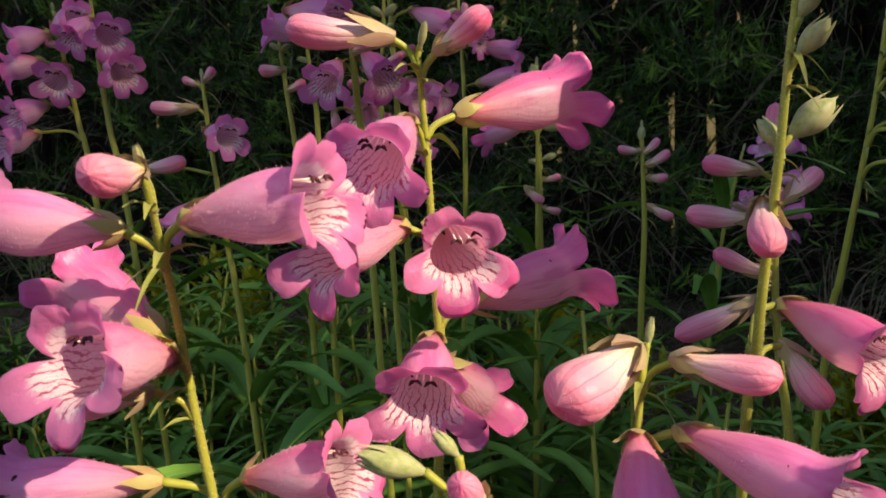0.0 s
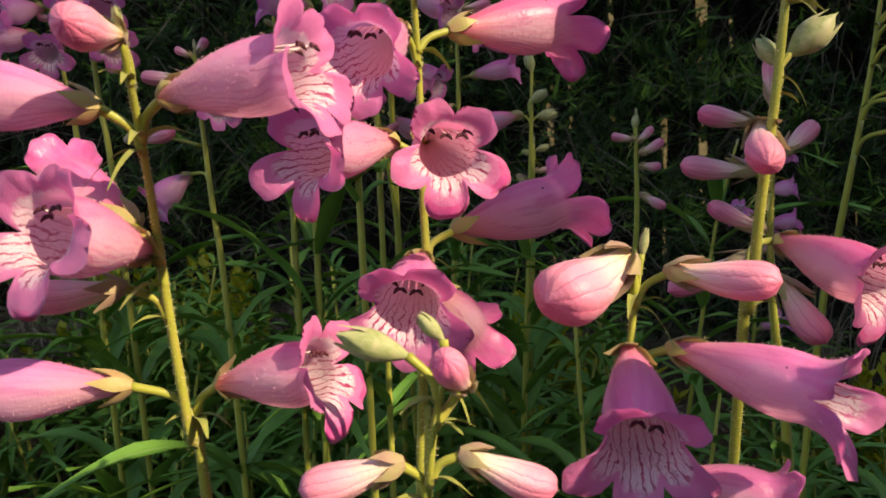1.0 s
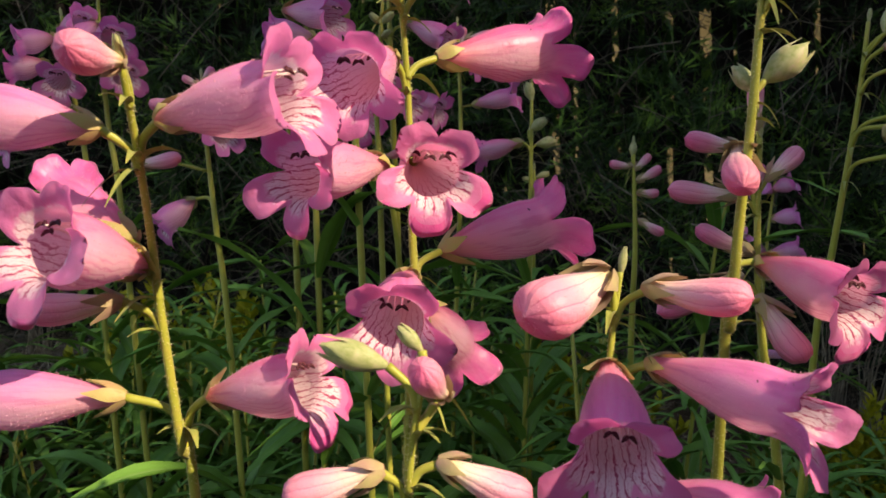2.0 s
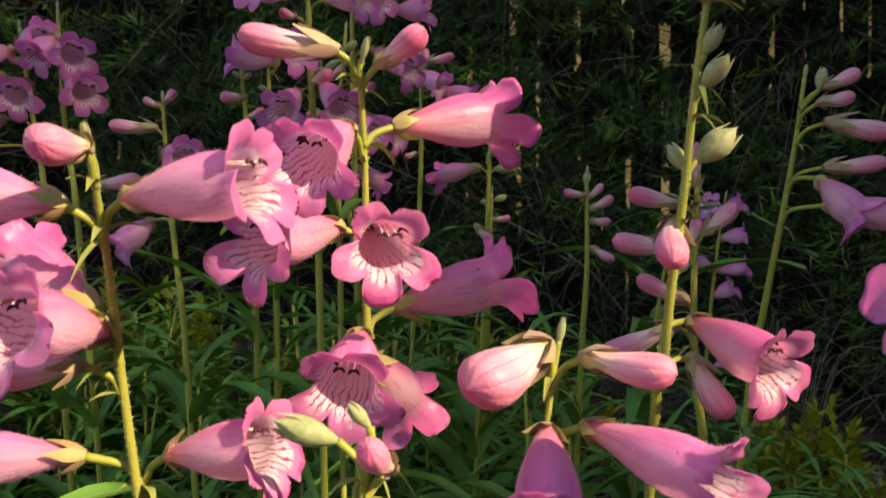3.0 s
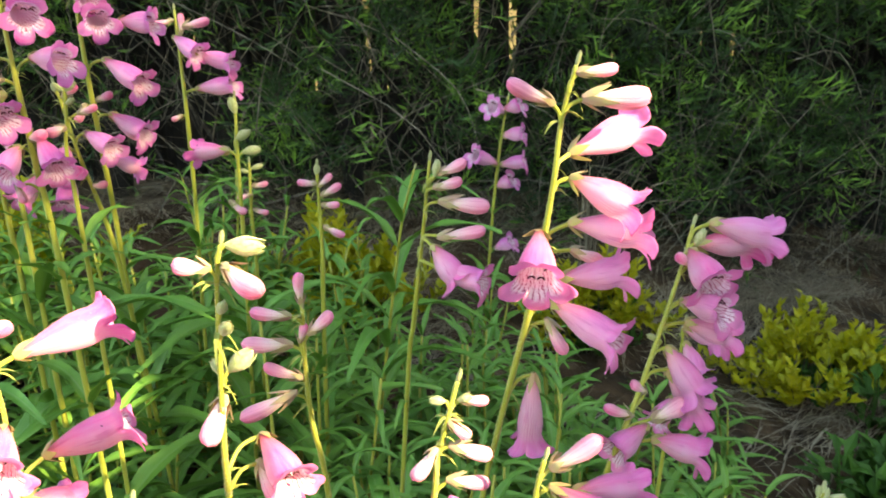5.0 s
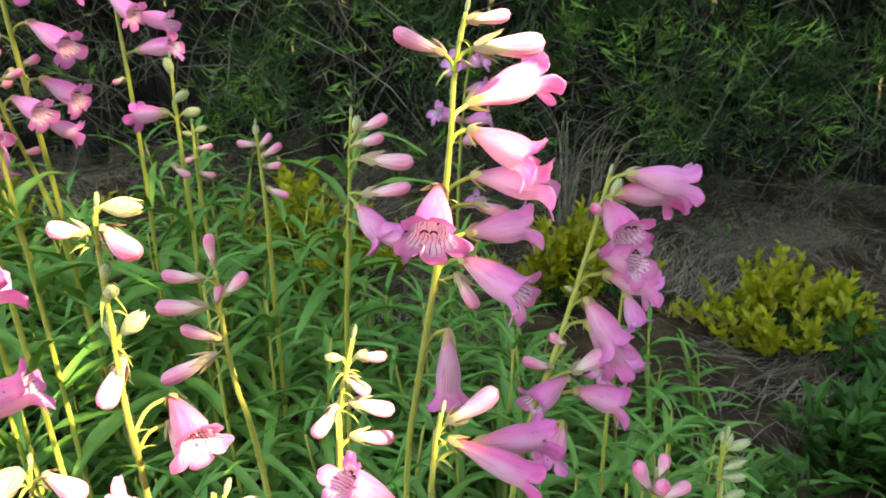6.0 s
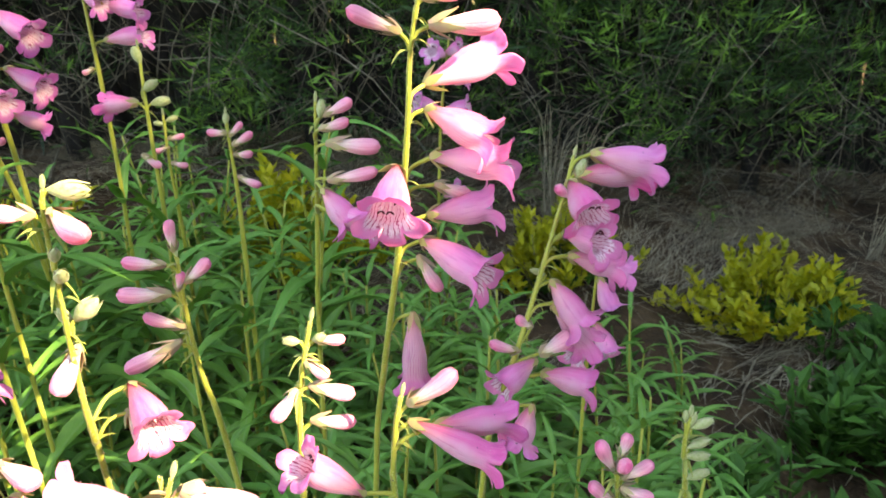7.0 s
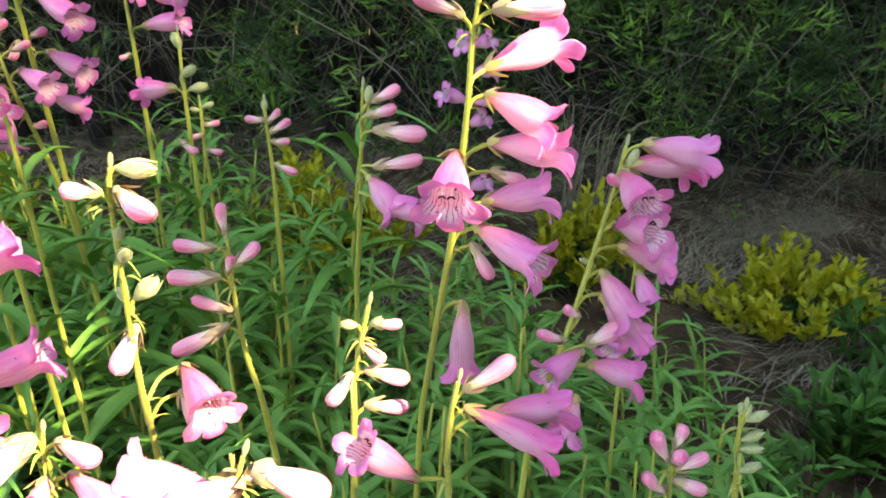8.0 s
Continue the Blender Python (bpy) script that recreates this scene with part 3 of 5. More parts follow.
def blossom(plant, base, mouth, wide, form=None, roll=0.0):
    base, mouth = Vector(base), Vector(mouth)
    axis = (mouth - base).normalized()
    long = (mouth - base).length * 0.95
    long = min(max(long, 0.027), 0.045)
    form = dice.randrange(4) if form is None else form
    girth = (0.038 if base.y < 0.215 else 0.0425 if base.y < 0.4 else 0.046) * wide
    m = axes_pose(base - plant.location, axis, Vector((0, 0, 1))) @ pose(0, 0, 0, 0, 0, roll + dice.uniform(-9, 9)) @ Matrix.Diagonal((girth, girth, long, 1))
    ob = part("flower", (MAUVE_COROLLAS if base.y > 0.42 else COROLLAS)[form], plant, m)
    for k, me in enumerate(dice.choice(STAMENS)):
        part("style" if k == 4 else "stamen", me, ob, Matrix(), "white thread" if k == 4 else "white filament with dark maroon anther")
    part("calyx", dice.choice(CALYXES), ob, Matrix.Diagonal((1.2, 1.2, 1.15, 1)), "greenish-brown pointed sepals")
    if base.y < 0.30:
        tagged(part("hair_coat", HAIRS[form], ob, Matrix(), "fine pale glandular hairs"), kind="stuff")
    hold(plant, base, axis, 0.0013)
    return ob


def bud(plant, base, tip, wide):
    base, tip = Vector(base), Vector(tip)
    axis = (tip - base).normalized()
    long = min(max((tip - base).length, 0.012), 0.036)
    girth = (0.008 + 0.52 * long) * wide
    which = dice.randrange(3)
    m = axes_pose(base - plant.location, axis, Vector((0, 0, 1))) @ pose(0, 0, 0, 0, 0, dice.uniform(-40, 40)) @ Matrix.Diagonal((girth, girth, long, 1))
    ob = part("bud", BUDS[which], plant, m)
    part("calyx", dice.choice(BUD_CALYXES), ob, pose(0, -0.012, -0.03) @ Matrix.Diagonal((2.0, 1.95, 1.85 if base.y < 0.19 else 2.35, 1)), "greenish-brown pointed sepals")
    if base.y < 0.30:
        tagged(part("hair_coat", BUD_HAIRS[which], ob, Matrix(), "fine pale glandular hairs"), kind="stuff")
    hold(plant, base, axis, 0.0012)
    return ob


def green_bud(plant, base, tip, wide):
    base, tip = Vector(base), Vector(tip)
    axis = (tip - base).normalized()
    long = min(max((tip - base).length, 0.008), 0.022)
    girth = long * 0.78 * wide
    m = axes_pose(base - plant.location, axis, Vector((0, 0, 1))) @ pose(0, 0, 0, 0, 0, dice.uniform(0, 70)) @ Matrix.Diagonal((girth, girth, long, 1))
    ob = part("green_bud", dice.choice(GREEN_BUDS), plant, m, "tight yellow-green bud")
    hold(plant, base, axis, 0.0011)
    return ob


# ---- ground and the added, unseen wall that shades the bed ----
def spaced(lo, hi, near_lo, near_hi, fine):
    inner = list(np.arange(near_lo, near_hi, fine))
    left = [near_lo - fine * 1.5 ** k for k in range(1, 30) if near_lo - fine * 1.5 ** k > lo]
    right = [near_hi + fine * 1.5 ** k for k in range(0, 30) if near_hi + fine * 1.5 ** k < hi]
    return [lo, *left[::-1], *inner, *right, hi]


def build_ground():
    xs, ys = spaced(-1500, 1500, -2.5, 3.6, 0.045), spaced(-1500, 1500, -0.6, 2.9, 0.045)
    verts = [(x, y, ground_height(x, y)) for y in ys for x in xs]
    w = len(xs)
    faces = [(j * w + i, j * w + i + 1, (j + 1) * w + i + 1, (j + 1) * w + i) for j in range(len(ys) - 1) for i in range(w - 1)]
    tagged(new("ground", mesh_of("ground", verts, faces, M_SOIL)), "reddish-brown garden soil with dry litter", "ground", kind="structure")


build_ground()


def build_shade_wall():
    """An added wall towards the sun, out of view, that shapes its light: an opening, a post and a slatted vent."""
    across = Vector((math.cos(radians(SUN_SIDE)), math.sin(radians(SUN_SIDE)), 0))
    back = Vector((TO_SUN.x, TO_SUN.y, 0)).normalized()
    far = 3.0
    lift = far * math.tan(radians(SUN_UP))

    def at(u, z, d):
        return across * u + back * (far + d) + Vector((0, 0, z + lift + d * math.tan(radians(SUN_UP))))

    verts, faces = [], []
    # the blocking panels round the opening: top with slats, sill, right side, one post and the panel beside it
    for u0, u1, z0, z1 in ((-4.0, 5.0, -lift - 0.1, SILL), *PIECES, *SUN_SLATS):
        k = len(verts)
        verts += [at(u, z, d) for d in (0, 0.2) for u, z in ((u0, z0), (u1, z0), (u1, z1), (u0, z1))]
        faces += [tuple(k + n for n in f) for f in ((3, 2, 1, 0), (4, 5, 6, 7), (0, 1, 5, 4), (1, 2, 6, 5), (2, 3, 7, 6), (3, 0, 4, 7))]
    tagged(new("wall_east", mesh_of("wall_east", verts, faces, M_WALL, smooth=False)), "added pale wall out of view, with openings that shape the sunlight", "wall", kind="structure")


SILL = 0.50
# panels set so that some plants catch the sun and others stay shaded
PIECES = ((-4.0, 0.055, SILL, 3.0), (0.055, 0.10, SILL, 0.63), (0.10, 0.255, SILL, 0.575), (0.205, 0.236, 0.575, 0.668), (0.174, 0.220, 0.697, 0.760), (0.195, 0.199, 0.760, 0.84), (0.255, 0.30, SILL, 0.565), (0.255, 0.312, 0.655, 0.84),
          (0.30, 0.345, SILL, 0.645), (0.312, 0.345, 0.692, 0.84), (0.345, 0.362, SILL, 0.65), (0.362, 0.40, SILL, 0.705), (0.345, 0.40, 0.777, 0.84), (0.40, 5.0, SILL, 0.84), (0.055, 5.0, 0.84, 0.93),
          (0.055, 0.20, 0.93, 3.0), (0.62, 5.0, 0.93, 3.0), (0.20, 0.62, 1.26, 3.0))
# slats that let a dimmed share of sun reach the back spires
SUN_SLATS = [(0.20, 0.62, 0.93 + 0.055 * n + 0.006, 0.93 + 0.055 * (n + 1)) for n in range(6)]
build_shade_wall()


# ---- the hedge behind the bed ----
HEDGE_Y = 1.85


def ribbon(verts, faces, base, way, up, long, wide, bend=0.0, fold=0.0):
    """One narrow leaf of four faces."""
    way = way.normalized()
    side = way.cross(up)
    side = side.normalized() * wide if side.length > 1e-5 else Vector((wide, 0, 0))
    nrm = side.cross(way).normalized()
    k = len(verts)
    m = base + way * long * 0.45 + nrm * bend * long * 0.5
    t = base + way * long - nrm * bend * long * 0.3
    verts += [base, m + side + nrm * fold * wide, m, m - side + nrm * fold * wide, t]
    faces += [(k, k + 1, k + 2), (k, k + 2, k + 3), (k + 1, k + 4, k + 2), (k + 2, k + 4, k + 3)]


def build_hedge():
    rnd = random.Random(5)
    root = new("hedge")
    root.location = (0.6, HEDGE_Y, 0.2)
    tagged(root, "dense dark green hedge with bare grey twigs and gaps of light", "hedge")
    off = Vector(root.location)
    # upright stems packed into a dark screen for the hedge's shaded inside, with chinks between
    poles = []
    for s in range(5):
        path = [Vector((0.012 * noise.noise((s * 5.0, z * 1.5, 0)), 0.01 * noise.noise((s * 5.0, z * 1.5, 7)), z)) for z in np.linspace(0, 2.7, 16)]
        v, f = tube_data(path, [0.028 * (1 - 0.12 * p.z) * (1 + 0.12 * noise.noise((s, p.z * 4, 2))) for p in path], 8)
        poles.append(mesh_of("stem", v, f, M_SHADE_BARK))
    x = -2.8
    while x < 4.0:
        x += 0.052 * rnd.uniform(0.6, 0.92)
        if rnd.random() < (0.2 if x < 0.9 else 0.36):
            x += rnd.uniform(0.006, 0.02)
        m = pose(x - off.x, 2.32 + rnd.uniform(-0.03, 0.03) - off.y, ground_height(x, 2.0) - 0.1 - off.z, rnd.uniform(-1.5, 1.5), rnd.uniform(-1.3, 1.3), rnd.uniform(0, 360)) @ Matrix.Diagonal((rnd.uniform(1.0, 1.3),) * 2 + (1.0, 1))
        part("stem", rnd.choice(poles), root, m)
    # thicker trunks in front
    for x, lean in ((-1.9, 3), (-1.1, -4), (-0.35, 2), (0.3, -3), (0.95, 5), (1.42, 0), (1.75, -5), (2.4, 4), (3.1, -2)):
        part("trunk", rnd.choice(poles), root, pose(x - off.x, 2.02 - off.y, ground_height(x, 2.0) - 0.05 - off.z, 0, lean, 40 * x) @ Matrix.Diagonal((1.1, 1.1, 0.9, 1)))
    # twigs: crooked arcs, some bare and grey
    verts, faces = [], []
    for _ in range(3600):
        x, z = rnd.uniform(-2.5, 3.7), 1.8 * rnd.random() ** 1.5 + 0.03
        y = HEDGE_Y + rnd.uniform(-0.22, 0.24)
        g = ground_height(x, y)
        a = rnd.uniform(0, 2 * math.pi)
        long = rnd.choice((0.5, 1.0, 1.5)) * rnd.uniform(0.15, 0.42)
        d = Vector((math.cos(a) * 0.75, rnd.uniform(-0.4, 0.2), rnd.choice((-0.3, 0.7, 1.3)) * rnd.uniform(0.4, 1.0))).normalized()
        p0 = Vector((x, y, g + z))
        p1 = p0 + d * long * 0.5 + Vector((rnd.uniform(-0.03, 0.03), rnd.uniform(-0.03, 0.03), rnd.uniform(-0.02, 0.05)))
        p2 = p0 + d * long + Vector((rnd.uniform(-0.06, 0.06), rnd.uniform(-0.05, 0.03), rnd.uniform(-0.12, 0.03)))
        slim = rnd.choice((0.4, 0.5, 0.6, 0.9))
        v, f = tube_data(curve_points([p0 - off, p1 - off, p2 - off], 3), [q * slim for q in (0.0020, 0.0018, 0.0016, 0.0013, 0.0011, 0.0009, 0.0006)], 4, len(verts))
        verts += v
        faces += f
    tagged(part("twig_mass", mesh_of("twigs", verts, faces, M_TWIG), root, Matrix(), "bare grey twigs"), kind="stuff")
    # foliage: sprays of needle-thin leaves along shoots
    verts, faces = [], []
    # an added sheet of broad dark blades behind the stems blocks most chinks and leaves short slits of light
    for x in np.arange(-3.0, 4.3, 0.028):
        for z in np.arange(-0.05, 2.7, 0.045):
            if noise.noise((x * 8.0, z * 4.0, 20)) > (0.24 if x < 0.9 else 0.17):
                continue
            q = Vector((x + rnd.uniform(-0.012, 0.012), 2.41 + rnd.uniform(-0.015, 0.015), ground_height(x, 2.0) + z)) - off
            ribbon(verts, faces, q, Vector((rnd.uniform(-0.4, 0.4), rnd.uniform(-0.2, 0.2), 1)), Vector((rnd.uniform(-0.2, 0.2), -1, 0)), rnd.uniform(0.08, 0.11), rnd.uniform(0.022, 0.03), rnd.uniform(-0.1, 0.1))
    for _ in range(30000):
        x, z = rnd.uniform(-2.6, 3.8), rnd.uniform(0.06, 1.9)
        deep = rnd.random()
        y = HEDGE_Y - 0.12 + 0.45 * deep
        # thin out low down and in drifting patches
        thick = noise.noise((x * 3.4, z * 3.8, 4)) * 2.5 + noise.noise((x * 9, z * 9, 1)) * 0.9 + min(1, z / 0.75) - 0.5
        if rnd.random() > thick + 0.35:
            continue
        g = ground_height(x, y)
        d = Vector((rnd.uniform(-0.9, 0.9), rnd.uniform(-0.9, 0.1), rnd.uniform(-0.35, 1.0))).normalized()
        long = rnd.uniform(0.06, 0.17)
        p0 = Vector((x, y, g + z)) - off
        for s in range(rnd.randrange(6, 11)):
            t = rnd.random()
            q = p0 + d * long * t + Vector((0, 0, -0.05 * t * t))
            w = (d + Vector((rnd.uniform(-0.8, 0.8), rnd.uniform(-0.8, 0.8), rnd.uniform(-0.6, 0.8)))).normalized()
            ribbon(verts, faces, q, w, Vector((rnd.uniform(-1, 1), -1, rnd.uniform(-0.3, 1))), rnd.uniform(0.03, 0.08), rnd.uniform(0.0013, 0.0036), rnd.uniform(-0.2, 0.2))
    # an overhanging crown, added above the view to keep sky light off the hedge
    for _ in range(16000):
        x, z = rnd.uniform(-3.0, 4.2), rnd.uniform(1.75, 2.9)
        out = 0.55 * math.sin(min(1.0, (z - 1.6) / 0.7) * math.pi / 2)
        y = rnd.uniform(HEDGE_Y - out - 0.1, 2.5)
        w = Vector((rnd.uniform(-1, 1), rnd.uniform(-1, 0.4), rnd.uniform(-0.8, 0.6)))
        ribbon(verts, faces, Vector((x, y, z + ground_height(x, y))) - off, w, Vector((rnd.uniform(-0.5, 0.5), rnd.uniform(-0.8, 0.2), 1)), rnd.uniform(0.06, 0.13), rnd.uniform(0.006, 0.013), rnd.uniform(-0.2, 0.2))
    tagged(part("foliage", mesh_of("foliage", verts, faces, M_HEDGE, smooth=False), root, Matrix(), "narrow dark green leaves, with an added blocking sheet and unseen crown"), kind="stuff")


build_hedge()


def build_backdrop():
    """A glowing panel that stands in for warm sunlit distance, seen only through chinks of the hedge."""
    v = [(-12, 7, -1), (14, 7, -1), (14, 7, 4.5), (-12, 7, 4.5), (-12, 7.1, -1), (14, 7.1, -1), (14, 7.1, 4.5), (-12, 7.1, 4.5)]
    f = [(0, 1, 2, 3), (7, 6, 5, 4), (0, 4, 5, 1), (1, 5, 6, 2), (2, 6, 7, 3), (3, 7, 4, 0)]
    tagged(new("backdrop", mesh_of("backdrop", v, f, M_BEYOND, smooth=False)), "glowing warm panel standing for sunlit distance beyond the hedge", "backdrop", kind="structure")


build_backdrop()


# ---- low shrubs, shoots and litter ----
def golden_shrub(x, y, wide, high, seed, label):
    rnd = random.Random(seed)
    root = new("golden_shrub")
    root.location = (x, y, ground_height(x, y))
    tagged(root, label, "shrub", "golden shrubs")
    verts, faces, tv, tf = [], [], [], []
    inner_v, inner_f = [], []
    for _ in range(int(52 * wide / 0.22)):
        a, r = rnd.uniform(0, 2 * math.pi), math.sqrt(rnd.random())
        lumpy = 1 + 0.55 * noise.noise((math.cos(a) * 1.6 + seed, math.sin(a) * 1.6, r * 2.5))
        top = Vector((math.cos(a) * wide * r * lumpy, math.sin(a) * wide * 0.8 * r * lumpy, high * (1.05 - 0.72 * r * r) * rnd.uniform(0.62, 1.18)))
        foot = Vector((top.x * 0.25, top.y * 0.25, -0.01))
        mid = foot.lerp(top, 0.55) + Vector((top.x * 0.14, top.y * 0.14, 0.0))
        path = curve_points([foot, mid, top], 5)
        v, f = tube_data(path, [0.0022 * (1 - 0.7 * i / (len(path) - 1)) for i in range(len(path))], 4, len(tv))
        tv += v
        tf += f
        # short side sprigs up the shoot, each set with small pointed leaves; green and thin inside, golden at the tips
        for s in range(7):
            t = 1 - 0.75 * (s / 6) ** 1.1
            q0 = path[min(len(path) - 1, int(t * (len(path) - 1)))]
            b = rnd.uniform(0, 2 * math.pi)
            lean = Vector((math.cos(b), math.sin(b), rnd.uniform(0.6, 1.8))).normalized() if s else (path[-1] - path[-3]).normalized()
            long = rnd.uniform(0.025, 0.055)
            gold = t > 0.62 - 0.2 * r or rnd.random() < 0.15
            for n in range(9 if gold else 5):
                q = q0 + lean * long * n / 8 + Vector([rnd.uniform(-0.002, 0.002) for _ in range(3)])
                c = rnd.uniform(0, 2 * math.pi)
                w = lean * 0.9 + Vector((math.cos(c), math.sin(c), rnd.uniform(-0.2, 0.6))) * 0.8
                ribbon(verts if gold else inner_v, faces if gold else inner_f, q, w, Vector((rnd.uniform(-0.5, 0.5), rnd.uniform(-0.5, 0.5), 1)), rnd.uniform(0.020, 0.038), rnd.uniform(0.005, 0.0085), rnd.uniform(-0.15, 0.3), 0.35)
    tagged(part("twig_mass", mesh_of("twigs", tv, tf, M_TWIG), root, Matrix()), kind="stuff")
    tagged(part("inner_foliage", mesh_of("inner_foliage", inner_v, inner_f, M_LOWLEAF, smooth=False), root, Matrix(), "darker green inner leaves"), kind="stuff")
    tagged(part("foliage", mesh_of("foliage", verts, faces, M_GOLD, smooth=False), root, Matrix()), kind="stuff")


golden_shrub(1.27, 1.235, 0.20, 0.165, 3, "low rounded shrub of yellow-green leaves on bare soil")
golden_shrub(0.80, 1.36, 0.155, 0.19, 4, "yellow-green shrub half hidden behind the flower stalks")
golden_shrub(0.20, 1.35, 0.20, 0.20, 8, "small yellow-green shrub at the back of the bed")
golden_shrub(-0.45, 1.30, 0.22, 0.22, 9, "small yellow-green shrub at the back of the bed")


def leafy_shoot(x, y, high, pairs, rnd, label="leafy green penstemon shoot not yet in flower", leaf_long=0.135):
    root = new("penstemon_shoot")
    g = ground_height(x, y)
    root.location = (x, y, g)
    tagged(root, label, "plant", "leafy shoots")
    top = Vector((rnd.uniform(-0.05, 0.05), rnd.uniform(-0.05, 0.05), high))
    path = curve_points([Vector((0, 0, -0.01)), top * 0.5 + Vector((rnd.uniform(-0.02, 0.02), rnd.uniform(-0.02, 0.02), 0)), top], 6)
    v, f = tube_data(path, [0.0030 - 0.0016 * i / (len(path) - 1) for i in range(len(path))], 6)
    part("stem", mesh_of("stem", v, f, M_STEM), root, Matrix())
    turn = rnd.uniform(0, 3)
    for k in range(pairs):
        t = 0.25 + 0.75 * k / (pairs - 1)
        p = path[min(len(path) - 1, int(round(t * (len(path) - 1))))]
        turn += math.pi / 2 + rnd.uniform(-0.3, 0.3)
        size = leaf_long * (1.0 - 0.58 * max(0, t - 0.45) / 0.55)
        for s in (0, math.pi):
            way = Vector((math.cos(turn + s), math.sin(turn + s), rnd.uniform(0.25, 0.8) + 0.8 * max(0, t - 0.8)))
            part("leaf", rnd.choice(LEAVES), root, axes_pose(p, way, Vector((0, 0, 1))) @ Matrix.Scale(size * rnd.uniform(0.8, 1.2), 4))
    return root


def build_shoots():
    rnd = random.Random(17)
    placed = 0
    while placed < 205:
        x, y = rnd.uniform(-0.85, 0.75), rnd.uniform(0.30, 1.15)
        if x < 0.08 and y < 0.44:
            continue
        # the bed thins out to the right, where bare soil begins
        if x > 0.62 - 0.12 * (y - 0.3) or y > 1.15 - 0.35 * max(0, x):
            continue
        reach = (0.65 - 0.42 * max(0, x)) * rnd.choice((0.70, 0.80, 0.89, 0.97)) * rnd.uniform(0.94, 1.03)
        # shorter here, so leaves stay below the beam from the unseen wall's opening
        if 0.0 < 0.643 * x + 0.766 * y < 0.29:
            reach = min(reach, 0.51 - 0.4337 * y + 0.5167 * x)
        elif 0.0 < 0.643 * x + 0.766 * y < 0.43:
            reach = min(reach, 0.60 - 0.4337 * y + 0.5167 * x)
        high = max(0.2, reach - ground_height(x, y))
        leafy_shoot(x, y, high, int(7 + 9 * high * rnd.uniform(0.8, 1.1)), rnd)
        placed += 1
    for x, y, h in ((0.60, 0.62, 0.40), (0.66, 0.72, 0.36), (0.55, 0.50, 0.34), (0.50, 0.35, 0.40), (0.42, 0.28, 0.40)):
        leafy_shoot(x, y, h, 8, rnd)
    # low shoots standing on the bare soil
    for x, y, h in ((0.80, 0.86, 0.20), (0.86, 0.92, 0.21), (0.76, 0.89, 0.17), (0.84, 0.84, 0.14), (0.70, 0.70, 0.18), (0.66, 0.60, 0.20), (0.88, 0.74, 0.12), (0.80, 0.72, 0.17), (0.95, 0.78, 0.08)):
        leafy_shoot(x, y, h, 7, rnd, "low leafy green shoot on bare soil", 0.10)


build_shoots()


def weed(x, y, seed):
    """A small dark broad-leaved plant on the soil."""
    rnd = random.Random(seed)
    root = new("weed")
    root.location = (x, y, ground_height(x, y))
    tagged(root, "low dark green leafy weed on bare soil", "plant", "weeds")
    verts, faces = [], []
    for _ in range(rnd.randrange(16, 30)):
        a = rnd.uniform(0, 2 * math.pi)
        h = rnd.uniform(0.0, 0.13)
        w = Vector((math.cos(a), math.sin(a), rnd.uniform(0.1, 1.2)))
        ribbon(verts, faces, Vector((math.cos(a) * 0.02, math.sin(a) * 0.02, h)), w, Vector((0, 0, 1)), rnd.uniform(0.035, 0.07), rnd.uniform(0.007, 0.014), rnd.uniform(-0.2, 0.2), 0.4)
    tagged(part("foliage", mesh_of("foliage", verts, faces, M_LOWLEAF, smooth=False), root, Matrix()), kind="stuff")
    v, f = tube_data(curve_points([Vector((0, 0, -0.01)), Vector((0.005, 0, 0.08)), Vector((0, 0.006, 0.15))], 3), [0.002] * 7, 5)
    part("stem", mesh_of("stem", v, f, M_LOWLEAF), root, Matrix())


def build_weeds():
    rnd = random.Random(23)
    for k in range(64):
        x, y = rnd.uniform(0.58, 1.7), rnd.uniform(0.35, 1.02)
        if 0.25 * (x - 0.6) + y > 1.15 or 0.95 < x < 1.3 and y > 0.92:
            continue
        weed(x, y, 100 + k)
    # a thicker patch beside the golden shrub
    for k in range(20):
        weed(rnd.gauss(1.50, 0.10), rnd.gauss(1.02, 0.09), 200 + k)
    for k in range(16):
        weed(rnd.gauss(1.19, 0.10), rnd.gauss(0.83, 0.05), 240 + k)


build_weeds()


def build_litter():
    """Dry straw and dead stalks lying on the soil, thickest at the hedge's foot."""
    rnd = random.Random(29)
    verts, faces = [], []
    for _ in range(95000):
        x, y = rnd.uniform(-1.8, 3.0), rnd.uniform(0.5, 2.2)
        if rnd.random() > 0.16 + 0.84 * max(0, (y - 0.9) / 0.8) or 1.3 * noise.noise((x * 2.2, y * 2.2, 9)) + 0.7 * noise.noise((x * 8, y * 8, 2)) < rnd.uniform(-0.45, 0.45):
            continue
        # blades lie combed together in drifts
        a = 5.0 * noise.noise((x * 1.7, y * 1.7, 12)) + rnd.gauss(0, 0.55)
        w = Vector((math.cos(a), math.sin(a), rnd.uniform(-0.02, 0.22)))
        ribbon(verts, faces, Vector((x, y, ground_height(x, y) + rnd.uniform(0.0, 0.02))), w, Vector((0, 0, 1)), rnd.uniform(0.04, 0.18), rnd.uniform(0.0006, 0.0018), rnd.uniform(-0.3, 0.3))
    tagged(new("straw_litter", mesh_of("straw_litter", verts, faces, M_STRAW, smooth=False)), "dry grey-brown straw scattered over the soil", "straw", kind="stuff")


build_litter()


